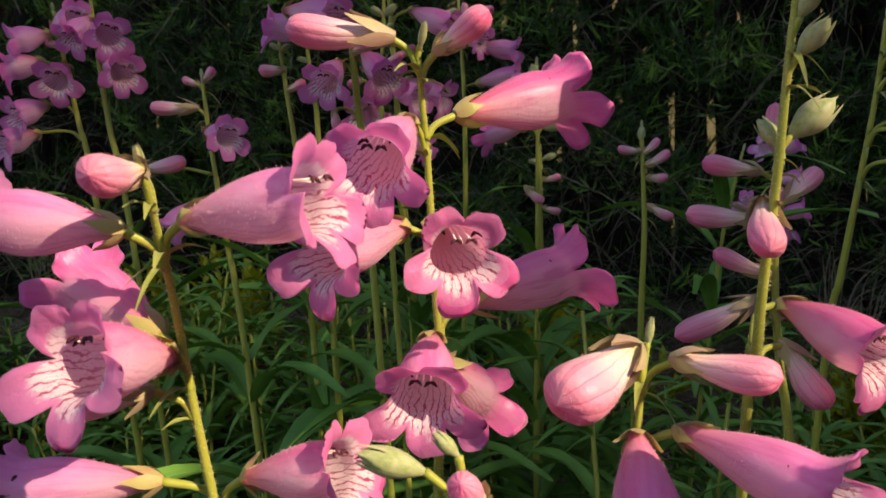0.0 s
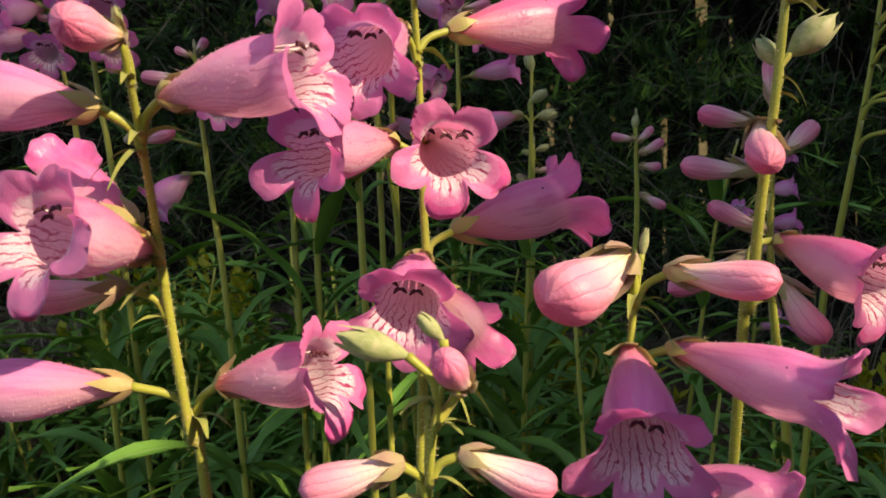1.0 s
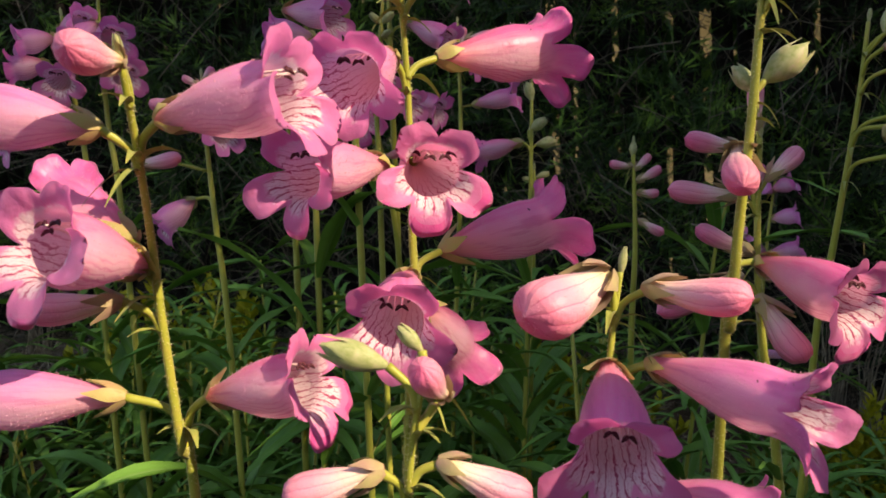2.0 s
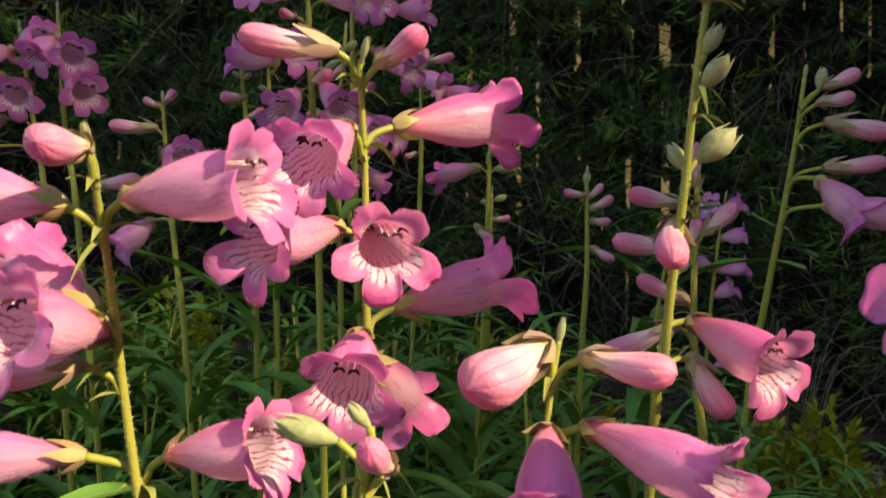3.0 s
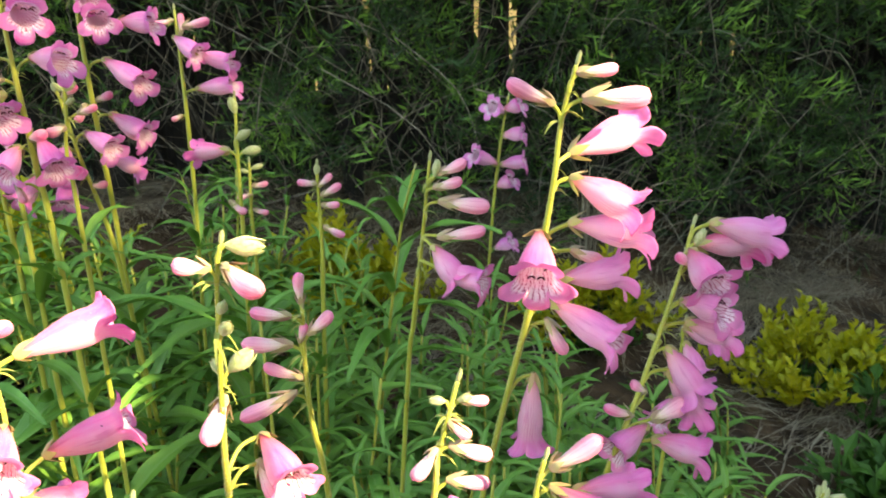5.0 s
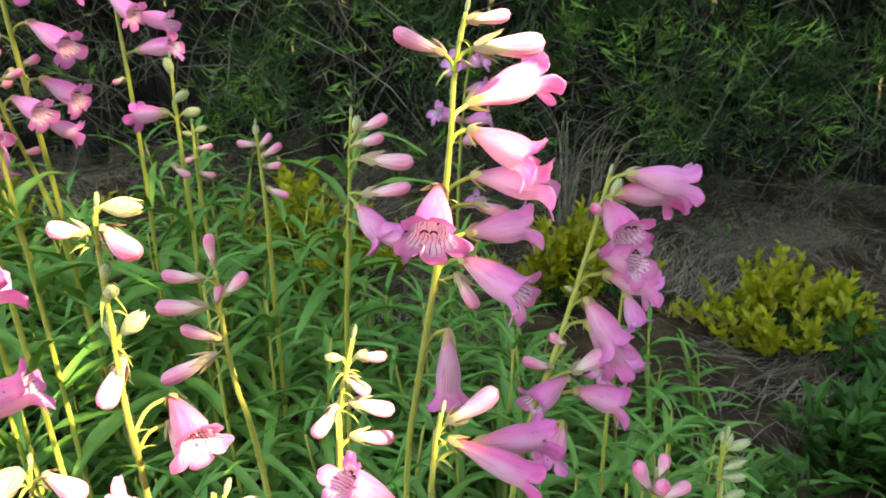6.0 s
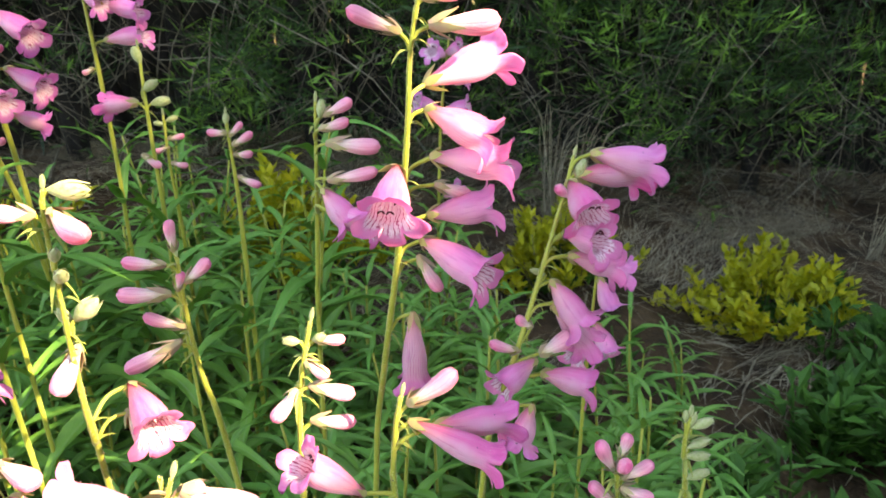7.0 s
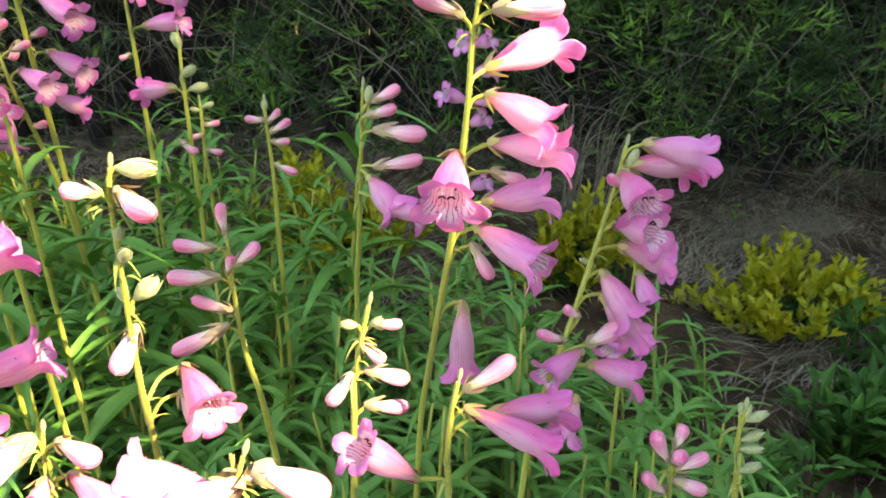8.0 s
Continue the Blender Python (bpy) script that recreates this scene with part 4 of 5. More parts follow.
def dry_tuft(x, y, seed, high):
    rnd = random.Random(seed)
    root = new("dry_grass_tuft")
    root.location = (x, y, ground_height(x, y))
    tagged(root, "arching tuft of dead grey grass at the hedge foot", "grass", "dry tufts")
    verts, faces = [], []
    for _ in range(20):
        a = rnd.uniform(-0.25, 1.0)
        reach, h = rnd.uniform(0.05, 0.30), high * rnd.uniform(0.6, 1.1)
        path = curve_points([Vector((rnd.uniform(-0.03, 0.03), 0, -0.01)), Vector((a * reach * 0.4, -0.05 * rnd.random(), h * 0.7)), Vector((a * reach, -0.12 * rnd.random(), h * rnd.uniform(0.75, 1.0)))], 4)
        v, f = tube_data(path, [0.0016 * (1 - 0.7 * i / (len(path) - 1)) for i in range(len(path))], 4, len(verts))
        verts += v
        faces += f
    tagged(part("blade_tuft", mesh_of("blades", verts, faces, M_STRAW), root, Matrix()), kind="stuff")


dry_tuft(0.88, 1.66, 1, 0.40)
dry_tuft(0.98, 1.70, 2, 0.34)
dry_tuft(-0.9, 1.62, 3, 0.25)
dry_tuft(1.9, 1.6, 4, 0.22)

# ---- the penstemons, nearest first ----
p = penstemon('tall sunlit penstemon with open pink bells and pale upper buds', [(-0.0045, 0.2100, 0.7086), (-0.0050, 0.2120, 0.7039), (-0.0036, 0.2220, 0.6741), (-0.0028, 0.2220, 0.6355), (-0.0022, 0.2220, 0.6136), (-0.0047, 0.2220, 0.5590)], 0.0013, 5)
bud(p, (-0.0141, 0.2100, 0.7119), (-0.0429, 0.2100, 0.7152), 1.00)
bud(p, (0.0011, 0.2104, 0.7077), (0.0148, 0.1984, 0.7147), 1.00)
blossom(p, (0.0062, 0.2240, 0.6905), (0.0420, 0.2445, 0.6985), 1.00, form=0)
blossom(p, (-0.0083, 0.2135, 0.6876), (-0.0168, 0.1815, 0.6726), 0.92, form=1)
blossom(p, (-0.0113, 0.2220, 0.6567), (-0.0332, 0.1940, 0.6511), 0.92, form=2)
blossom(p, (-0.0021, 0.2180, 0.6573), (0.0046, 0.1860, 0.6494), 0.84, form=3)
blossom(p, (0.0066, 0.2360, 0.6305), (0.0435, 0.2455, 0.6405), 1.00, form=1)
blossom(p, (-0.0041, 0.2220, 0.6224), (-0.0070, 0.1960, 0.6089), 0.95, form=1)
blossom(p, (-0.0013, 0.2220, 0.6136), (0.0099, 0.2420, 0.5981), 0.90, form=2)
p = penstemon('slender penstemon tip carrying green and pink closed buds', [(0.0013, 0.1580, 0.5972), (-0.0007, 0.1600, 0.5859), (-0.0017, 0.1620, 0.5747), (-0.0020, 0.1650, 0.5691)], 0.0012, 4)
green_bud(p, (-0.0059, 0.1580, 0.6033), (-0.0214, 0.1580, 0.6082), 0.90)
bud(p, (0.0061, 0.1580, 0.5971), (0.0018, 0.1460, 0.6048), 1.10)
bud(p, (-0.0087, 0.1611, 0.5796), (-0.0298, 0.1611, 0.5740), 1.00)
bud(p, (0.0064, 0.1608, 0.5814), (0.0259, 0.1608, 0.5733), 1.00)
green_bud(p, (0.0017, 0.1580, 0.6065), (-0.0012, 0.1580, 0.6095), 1.00)
p = penstemon('sunlit penstemon stalk with large open bells on short branches', [(-0.0669, 0.1640, 0.6722), (-0.0689, 0.1800, 0.6488), (-0.0678, 0.1850, 0.6285), (-0.0667, 0.1880, 0.6112), (-0.0638, 0.1950, 0.5755), (-0.0619, 0.2000, 0.5601)], 0.0013, 5)
bud(p, (-0.0676, 0.1625, 0.6728), (-0.0700, 0.1450, 0.6706), 1.20)
blossom(p, (-0.0766, 0.1730, 0.6591), (-0.1074, 0.1730, 0.6632), 0.95, form=0)
blossom(p, (-0.0609, 0.1718, 0.6609), (-0.0268, 0.1598, 0.6646), 1.00, form=1)
blossom(p, (-0.0708, 0.1854, 0.6261), (-0.0824, 0.1574, 0.6311), 1.08, form=2)
blossom(p, (-0.0733, 0.1841, 0.6323), (-0.1005, 0.2021, 0.6450), 1.00, form=0)
bud(p, (-0.0783, 0.1870, 0.6172), (-0.1001, 0.1830, 0.6147), 1.00)
blossom(p, (-0.0788, 0.1919, 0.5913), (-0.1181, 0.1919, 0.5910), 0.95, form=0)
blossom(p, (-0.0553, 0.1919, 0.5915), (-0.0255, 0.1799, 0.5970), 0.95, form=3)
p = penstemon('short sunlit penstemon with two fat buds over drooping bells', [(0.0549, 0.1965, 0.6230), (0.0531, 0.1965, 0.6117), (0.0515, 0.1965, 0.5974), (0.0506, 0.1990, 0.5744), (0.0506, 0.2030, 0.5564)], 0.0013, 5)
bud(p, (0.0495, 0.1930, 0.6218), (0.0262, 0.1740, 0.6125), 1.45)
bud(p, (0.0625, 0.1930, 0.6188), (0.0825, 0.1760, 0.6165), 1.10)
blossom(p, (0.0512, 0.1965, 0.5974), (0.0454, 0.1625, 0.5806), 1.02, form=1)
blossom(p, (0.0627, 0.1965, 0.5982), (0.0904, 0.1665, 0.5904), 1.00, form=0)
blossom(p, (0.0634, 0.2016, 0.5629), (0.0843, 0.1966, 0.5582), 0.90, form=2)
p = penstemon('leaning sunlit penstemon with cream buds and green pods', [(0.1050, 0.1980, 0.7455), (0.1021, 0.2010, 0.7310), (0.1000, 0.2060, 0.7050), (0.0978, 0.2110, 0.6671), (0.0958, 0.2170, 0.6351), (0.0950, 0.2230, 0.6048), (0.0945, 0.2280, 0.5907)], 0.0014, 5)
green_bud(p, (0.1070, 0.1980, 0.7450), (0.1250, 0.1967, 0.7436), 1.10)
bud(p, (0.1070, 0.1980, 0.7350), (0.1218, 0.1830, 0.7262), 1.20)
bud(p, (0.0985, 0.1990, 0.7350), (0.0840, 0.1955, 0.7380), 1.20)
green_bud(p, (0.1015, 0.2040, 0.7110), (0.1045, 0.1980, 0.7190), 1.10)
green_bud(p, (0.1015, 0.2050, 0.7010), (0.1062, 0.1960, 0.7090), 1.10)
green_bud(p, (0.1020, 0.2110, 0.6790), (0.1150, 0.2100, 0.6895), 1.20)
green_bud(p, (0.1000, 0.2130, 0.6760), (0.0940, 0.2150, 0.6850), 1.10)
bud(p, (0.0975, 0.2200, 0.6600), (0.0905, 0.1997, 0.6464), 1.10)
bud(p, (0.1110, 0.2360, 0.6130), (0.1200, 0.2260, 0.5940), 1.10)
blossom(p, (0.1127, 0.2420, 0.6260), (0.1290, 0.2110, 0.6130), 0.95, form=3)
p = penstemon('shaded penstemon with mauve-pink closed buds on upright stalk', [(0.1379, 0.2960, 0.6770), (0.1376, 0.3000, 0.6334), (0.1402, 0.3030, 0.5923), (0.1480, 0.3080, 0.5328)], 0.0017, 9)
bud(p, (0.1372, 0.2960, 0.6817), (0.1370, 0.2960, 0.7003), 1.00)
bud(p, (0.1291, 0.2964, 0.6732), (0.1068, 0.2964, 0.6775), 1.00)
bud(p, (0.1411, 0.2975, 0.6608), (0.1557, 0.2975, 0.6730), 1.00)
bud(p, (0.1284, 0.2981, 0.6539), (0.1002, 0.2981, 0.6566), 1.00)
bud(p, (0.1339, 0.3002, 0.6307), (0.1120, 0.3002, 0.6408), 1.00)
bud(p, (0.1284, 0.3010, 0.6195), (0.0869, 0.3010, 0.6015), 0.90)
bud(p, (0.1352, 0.2980, 0.6557), (0.1381, 0.2980, 0.6661), 1.00)
p = penstemon('tall penstemon with sunlit crown above shaded pink bells', [(0.2771, 0.2240, 0.8193), (0.2715, 0.2270, 0.7909), (0.2683, 0.2280, 0.7551), (0.2619, 0.2400, 0.6868), (0.2502, 0.2620, 0.5959), (0.2427, 0.2750, 0.5223)], 0.0016, 6)
bud(p, (0.2651, 0.2259, 0.8016), (0.2416, 0.2229, 0.8123), 1.00)
bud(p, (0.2835, 0.2225, 0.8035), (0.3150, 0.2180, 0.8040), 1.15)
bud(p, (0.2790, 0.2244, 0.8160), (0.2995, 0.2244, 0.8178), 0.95)
blossom(p, (0.2800, 0.2340, 0.7745), (0.3190, 0.2440, 0.7860), 1.00, form=0)
blossom(p, (0.2786, 0.2278, 0.7627), (0.3072, 0.2128, 0.7479), 0.95, form=2)
blossom(p, (0.2815, 0.2340, 0.7370), (0.3170, 0.2180, 0.7335), 1.00, form=0)
blossom(p, (0.2612, 0.2255, 0.7348), (0.2512, 0.1985, 0.7170), 1.04, form=3)
bud(p, (0.2836, 0.2338, 0.7221), (0.3025, 0.2378, 0.7137), 1.00)
blossom(p, (0.2788, 0.2368, 0.7048), (0.3118, 0.2328, 0.7085), 0.95, form=2)
blossom(p, (0.2751, 0.2394, 0.6902), (0.3020, 0.2120, 0.6760), 0.98, form=1)
bud(p, (0.2737, 0.2419, 0.6788), (0.2841, 0.2379, 0.6588), 1.00)
blossom(p, (0.2692, 0.2509, 0.6417), (0.2689, 0.2549, 0.5970), 0.80, form=2)
p = penstemon('slim shaded penstemon with pink buds over a drooping bell', [(0.2306, 0.3740, 0.7515), (0.2277, 0.3790, 0.7135), (0.2249, 0.3900, 0.6687), (0.2215, 0.4030, 0.6180), (0.2180, 0.4150, 0.5660)], 0.0017, 6)
bud(p, (0.2358, 0.3626, 0.7441), (0.2545, 0.3626, 0.7524), 1.00)
bud(p, (0.2322, 0.3621, 0.7350), (0.2515, 0.3621, 0.7388), 1.00)
bud(p, (0.2376, 0.3615, 0.7245), (0.2716, 0.3615, 0.7192), 1.00)
bud(p, (0.2360, 0.3601, 0.6999), (0.2684, 0.3601, 0.7031), 1.00)
blossom(p, (0.2293, 0.3592, 0.6935), (0.2452, 0.3472, 0.6713), 0.95, form=1)
blossom(p, (0.2312, 0.3569, 0.6787), (0.2611, 0.3369, 0.6717), 0.90, form=3)
green_bud(p, (0.2319, 0.3624, 0.7417), (0.2346, 0.3624, 0.7546), 1.00)
p = penstemon('arching shaded penstemon crowded with mauve-pink open bells', [(0.3752, 0.2700, 0.7222), (0.3639, 0.2620, 0.6932), (0.3370, 0.2520, 0.6195), (0.3174, 0.2500, 0.5641), (0.3085, 0.2550, 0.5020)], 0.0016, 6)
green_bud(p, (0.3750, 0.2663, 0.7086), (0.3814, 0.2663, 0.7212), 1.00)
bud(p, (0.3708, 0.2636, 0.6992), (0.3607, 0.2596, 0.7072), 1.00)
bud(p, (0.3649, 0.2597, 0.6762), (0.3755, 0.2557, 0.6793), 1.10)
green_bud(p, (0.3544, 0.2603, 0.6516), (0.3431, 0.2583, 0.6579), 0.70)
blossom(p, (0.3660, 0.2599, 0.6778), (0.3776, 0.2379, 0.6784), 0.90, form=2)
bud(p, (0.3425, 0.2524, 0.6225), (0.3332, 0.2524, 0.6292), 1.00)
blossom(p, (0.3573, 0.2541, 0.6351), (0.3817, 0.2581, 0.6033), 0.85, form=2)
blossom(p, (0.3418, 0.2502, 0.5685), (0.3350, 0.2502, 0.5445), 0.80, form=1)
blossom(p, (0.3868, 0.2700, 0.7224), (0.4241, 0.2660, 0.7138), 1.00, form=0)
blossom(p, (0.3752, 0.2670, 0.7112), (0.4178, 0.2770, 0.7065), 0.90, form=2)
blossom(p, (0.3715, 0.2664, 0.7075), (0.3766, 0.2420, 0.6915), 1.08, form=3)
blossom(p, (0.3685, 0.2580, 0.6638), (0.3967, 0.2540, 0.6551), 0.90, form=0)
blossom(p, (0.3563, 0.2560, 0.6493), (0.3727, 0.2460, 0.6236), 0.90, form=1)
bud(p, (0.3491, 0.2514, 0.6036), (0.3673, 0.2454, 0.6169), 1.30)
blossom(p, (0.3488, 0.2509, 0.5893), (0.3767, 0.2409, 0.5829), 0.95, form=2)
bud(p, (0.3335, 0.2516, 0.6079), (0.3152, 0.2516, 0.6156), 1.00)
blossom(p, (0.3448, 0.2513, 0.5996), (0.3262, 0.2453, 0.5915), 0.90, form=0)
p = penstemon('small sunlit penstemon tip with cream and pink buds', [(0.2098, 0.1900, 0.6727), (0.2055, 0.1900, 0.6554), (0.2024, 0.1910, 0.6399), (0.1985, 0.1950, 0.6024)], 0.0017, 6)
green_bud(p, (0.2041, 0.1900, 0.6627), (0.1953, 0.1900, 0.6644), 1.20)
bud(p, (0.2119, 0.1900, 0.6630), (0.2258, 0.1900, 0.6609), 0.90)
bud(p, (0.2058, 0.1902, 0.6522), (0.2160, 0.1872, 0.6431), 1.00)
bud(p, (0.2078, 0.1913, 0.6374), (0.2280, 0.1893, 0.6303), 1.00)
bud(p, (0.2067, 0.1935, 0.6167), (0.2276, 0.1915, 0.6134), 1.00)
bud(p, (0.1988, 0.1914, 0.6358), (0.1865, 0.1874, 0.6228), 1.00)
green_bud(p, (0.2100, 0.1900, 0.6623), (0.2165, 0.1860, 0.6663), 1.20)
p = penstemon('low penstemon with a white sunlit bud and pink bells', [(0.2480, 0.1692, 0.6377), (0.2445, 0.1692, 0.6213), (0.2415, 0.1692, 0.5927), (0.2419, 0.1692, 0.5654)], 0.0018, 4)
bud(p, (0.2527, 0.1692, 0.6336), (0.2750, 0.1652, 0.6488), 1.15)
blossom(p, (0.2518, 0.1692, 0.6225), (0.2896, 0.1572, 0.6022), 0.85, form=0)
blossom(p, (0.2633, 0.1692, 0.6174), (0.3026, 0.1842, 0.6065), 0.90, form=2)
blossom(p, (0.2262, 0.1692, 0.5861), (0.1987, 0.1612, 0.6151), 0.90, form=3)
p = penstemon('low shaded penstemon tip with dusky pink buds', [(0.3535, 0.1520, 0.5937), (0.3532, 0.1520, 0.5751), (0.3554, 0.1550, 0.5530)], 0.0016, 6)
bud(p, (0.3503, 0.1520, 0.5886), (0.3428, 0.1520, 0.6053), 1.00)
bud(p, (0.3546, 0.1520, 0.5952), (0.3584, 0.1520, 0.6070), 1.00)
bud(p, (0.3571, 0.1520, 0.5813), (0.3716, 0.1490, 0.5893), 1.00)
bud(p, (0.3535, 0.1520, 0.5870), (0.3538, 0.1440, 0.5959), 1.20)
bud(p, (0.3509, 0.1530, 0.5679), (0.3391, 0.1530, 0.5804), 1.00)
bud(p, (0.3563, 0.1520, 0.5752), (0.3724, 0.1490, 0.5669), 1.00)
p = penstemon('low penstemon tip with tight green buds', [(0.3966, 0.1600, 0.6049), (0.3948, 0.1600, 0.5830), (0.4014, 0.1650, 0.5379)], 0.0018, 6)
green_bud(p, (0.3965, 0.1600, 0.5982), (0.4001, 0.1600, 0.6078), 0.85)
green_bud(p, (0.3975, 0.1600, 0.5980), (0.4114, 0.1600, 0.6009), 0.85)
green_bud(p, (0.3963, 0.1600, 0.5862), (0.4108, 0.1600, 0.5890), 0.80)
green_bud(p, (0.3965, 0.1602, 0.5808), (0.4115, 0.1602, 0.5779), 0.80)
green_bud(p, (0.3986, 0.1620, 0.5649), (0.4135, 0.1620, 0.5670), 0.80)
green_bud(p, (0.3944, 0.1600, 0.6019), (0.3941, 0.1600, 0.6097), 0.85)
p = penstemon('distant penstemon spire with small pink-tipped buds', [(0.1573, 0.5640, 0.7206), (0.1571, 0.5640, 0.7014), (0.1583, 0.5680, 0.6403), (0.1560, 0.5780, 0.5554)], 0.0018, 8)
bud(p, (0.1555, 0.5640, 0.7039), (0.1379, 0.5640, 0.7060), 1.00)
bud(p, (0.1581, 0.5640, 0.7014), (0.1706, 0.5640, 0.7127), 1.00)
bud(p, (0.1604, 0.5646, 0.6924), (0.1792, 0.5646, 0.7024), 1.00)
bud(p, (0.1599, 0.5652, 0.6829), (0.1772, 0.5652, 0.6823), 1.00)
bud(p, (0.1619, 0.5667, 0.6609), (0.1810, 0.5667, 0.6503), 1.00)
green_bud(p, (0.1563, 0.5640, 0.7111), (0.1576, 0.5640, 0.7230), 1.10)
p = penstemon('tall penstemon spire hung with magenta bells', [(-0.0576, 0.4600, 0.8827), (-0.0548, 0.4600, 0.8175), (-0.0512, 0.4650, 0.7404), (-0.0479, 0.4700, 0.6769)], 0.0017, 4)
bud(p, (-0.0623, 0.4600, 0.8786), (-0.0883, 0.4600, 0.8795), 1.00)
bud(p, (-0.0518, 0.4600, 0.8791), (-0.0234, 0.4600, 0.8822), 1.00)
blossom(p, (-0.0502, 0.4600, 0.8574), (-0.0329, 0.4340, 0.8496), 0.90, form=3)
blossom(p, (-0.0664, 0.4600, 0.8220), (-0.0814, 0.4420, 0.8196), 0.90, form=1)
blossom(p, (-0.0937, 0.4617, 0.7920), (-0.0588, 0.4417, 0.7814), 0.90, form=2)
blossom(p, (-0.0465, 0.4634, 0.7652), (-0.0300, 0.4434, 0.7435), 0.85, form=3)
blossom(p, (-0.0605, 0.4638, 0.7589), (-0.0676, 0.4438, 0.7432), 0.85, form=1)
bud(p, (-0.0524, 0.4634, 0.7651), (-0.0385, 0.4534, 0.7693), 1.20)
bud(p, (-0.0629, 0.4607, 0.8074), (-0.0717, 0.4527, 0.8077), 1.20)
bud(p, (-0.0655, 0.4658, 0.7299), (-0.0637, 0.4658, 0.7154), 1.00)
blossom(p, (-0.0450, 0.4700, 0.8221), (-0.0193, 0.4550, 0.8203), 0.90, form=2)
p = penstemon('tall penstemon spire with magenta bells on both sides', [(-0.0341, 0.5650, 0.9075), (-0.0335, 0.5650, 0.8289), (-0.0316, 0.5750, 0.7409), (-0.0290, 0.5850, 0.6480)], 0.0017, 9)
bud(p, (-0.0280, 0.5650, 0.9053), (-0.0067, 0.5650, 0.9138), 1.00)
blossom(p, (-0.0494, 0.5650, 0.8785), (-0.0252, 0.5610, 0.8905), 0.90, form=0)
bud(p, (-0.0188, 0.5650, 0.8820), (0.0064, 0.5650, 0.8819), 1.00)
blossom(p, (-0.0261, 0.5650, 0.8579), (-0.0127, 0.5410, 0.8501), 0.90, form=3)
blossom(p, (-0.0024, 0.5650, 0.8499), (0.0260, 0.5570, 0.8488), 0.90, form=0)
bud(p, (-0.0397, 0.5705, 0.7805), (-0.0471, 0.5655, 0.7656), 1.10)
bud(p, (-0.0285, 0.5700, 0.7846), (-0.0148, 0.5650, 0.7905), 1.00)
blossom(p, (-0.0181, 0.5662, 0.8187), (0.0141, 0.5482, 0.7989), 0.95, form=2)
blossom(p, (-0.0248, 0.5917, 0.7701), (0.0068, 0.5797, 0.7522), 0.95, form=3)
green_bud(p, (-0.0436, 0.5672, 0.8095), (-0.0555, 0.5672, 0.7996), 1.10)
blossom(p, (-0.0400, 0.5650, 0.8812), (-0.0269, 0.5550, 0.8728), 0.80, form=1)
blossom(p, (-0.0333, 0.6062, 0.7293), (-0.0140, 0.6162, 0.7182), 0.80, form=1)
p = penstemon('penstemon spire with mauve bells pointing sideways', [(0.0238, 0.7050, 0.8654), (0.0259, 0.7050, 0.7670), (0.0237, 0.7200, 0.6616), (0.0192, 0.7300, 0.5577)], 0.0017, 9)
bud(p, (0.0308, 0.7050, 0.8496), (0.0582, 0.7050, 0.8557), 1.00)
bud(p, (0.0208, 0.7050, 0.8553), (0.0014, 0.7050, 0.8512), 1.00)
blossom(p, (0.0207, 0.7050, 0.8387), (0.0449, 0.6890, 0.8214), 0.90, form=1)
blossom(p, (0.0403, 0.7050, 0.8213), (0.0761, 0.6950, 0.8124), 0.90, form=0)
blossom(p, (0.0385, 0.7050, 0.7853), (0.0774, 0.6930, 0.7904), 0.90, form=1)
bud(p, (0.0273, 0.7050, 0.8418), (0.0297, 0.7050, 0.8626), 1.00)
bud(p, (0.0205, 0.7063, 0.7579), (0.0103, 0.7063, 0.7536), 1.00)
p = penstemon('penstemon stalk with a side bell and green tip', [(0.0840, 0.6100, 0.7817), (0.0824, 0.6100, 0.7103), (0.0806, 0.6200, 0.6074), (0.0761, 0.6300, 0.4733)], 0.0017, 12)
blossom(p, (0.0749, 0.6100, 0.7314), (0.0434, 0.6400, 0.7278), 0.85, form=0)
green_bud(p, (0.0841, 0.6100, 0.7663), (0.0797, 0.6100, 0.7835), 1.10)
green_bud(p, (0.0873, 0.6100, 0.7291), (0.1060, 0.6100, 0.7324), 1.10)
green_bud(p, (0.0811, 0.6100, 0.7414), (0.0972, 0.6100, 0.7510), 1.10)
bud(p, (0.0720, 0.6129, 0.6806), (0.0865, 0.6129, 0.6670), 1.00)
p = penstemon('leaning penstemon stalk with pale-throated bells among its neighbours', [(-0.0558, 0.5500, 0.7992), (-0.0507, 0.5500, 0.7757), (-0.0438, 0.5500, 0.7371), (-0.0327, 0.5600, 0.6791), (-0.0252, 0.5700, 0.6052)], 0.0016, 9)
blossom(p, (-0.0534, 0.5500, 0.7462), (-0.0527, 0.5220, 0.7331), 0.95, form=3)
blossom(p, (-0.0551, 0.5521, 0.7249), (-0.0560, 0.5401, 0.7039), 0.85, form=1)
blossom(p, (-0.0373, 0.5500, 0.7587), (-0.0130, 0.5360, 0.7467), 0.85, form=2)
bud(p, (-0.0501, 0.5500, 0.7898), (-0.0376, 0.5460, 0.7991), 1.00)
bud(p, (-0.0567, 0.5500, 0.7640), (-0.0659, 0.5440, 0.7588), 1.20)
bud(p, (-0.0396, 0.5500, 0.7755), (-0.0236, 0.5460, 0.7811), 1.00)
blossom(p, (-0.0788, 0.5524, 0.7234), (-0.0900, 0.5404, 0.7065), 0.85, form=0)
green_bud(p, (-0.0550, 0.5500, 0.7922), (-0.0583, 0.5500, 0.8001), 1.00)
bud(p, (-0.0377, 0.5544, 0.7113), (-0.0248, 0.5504, 0.7140), 1.00)
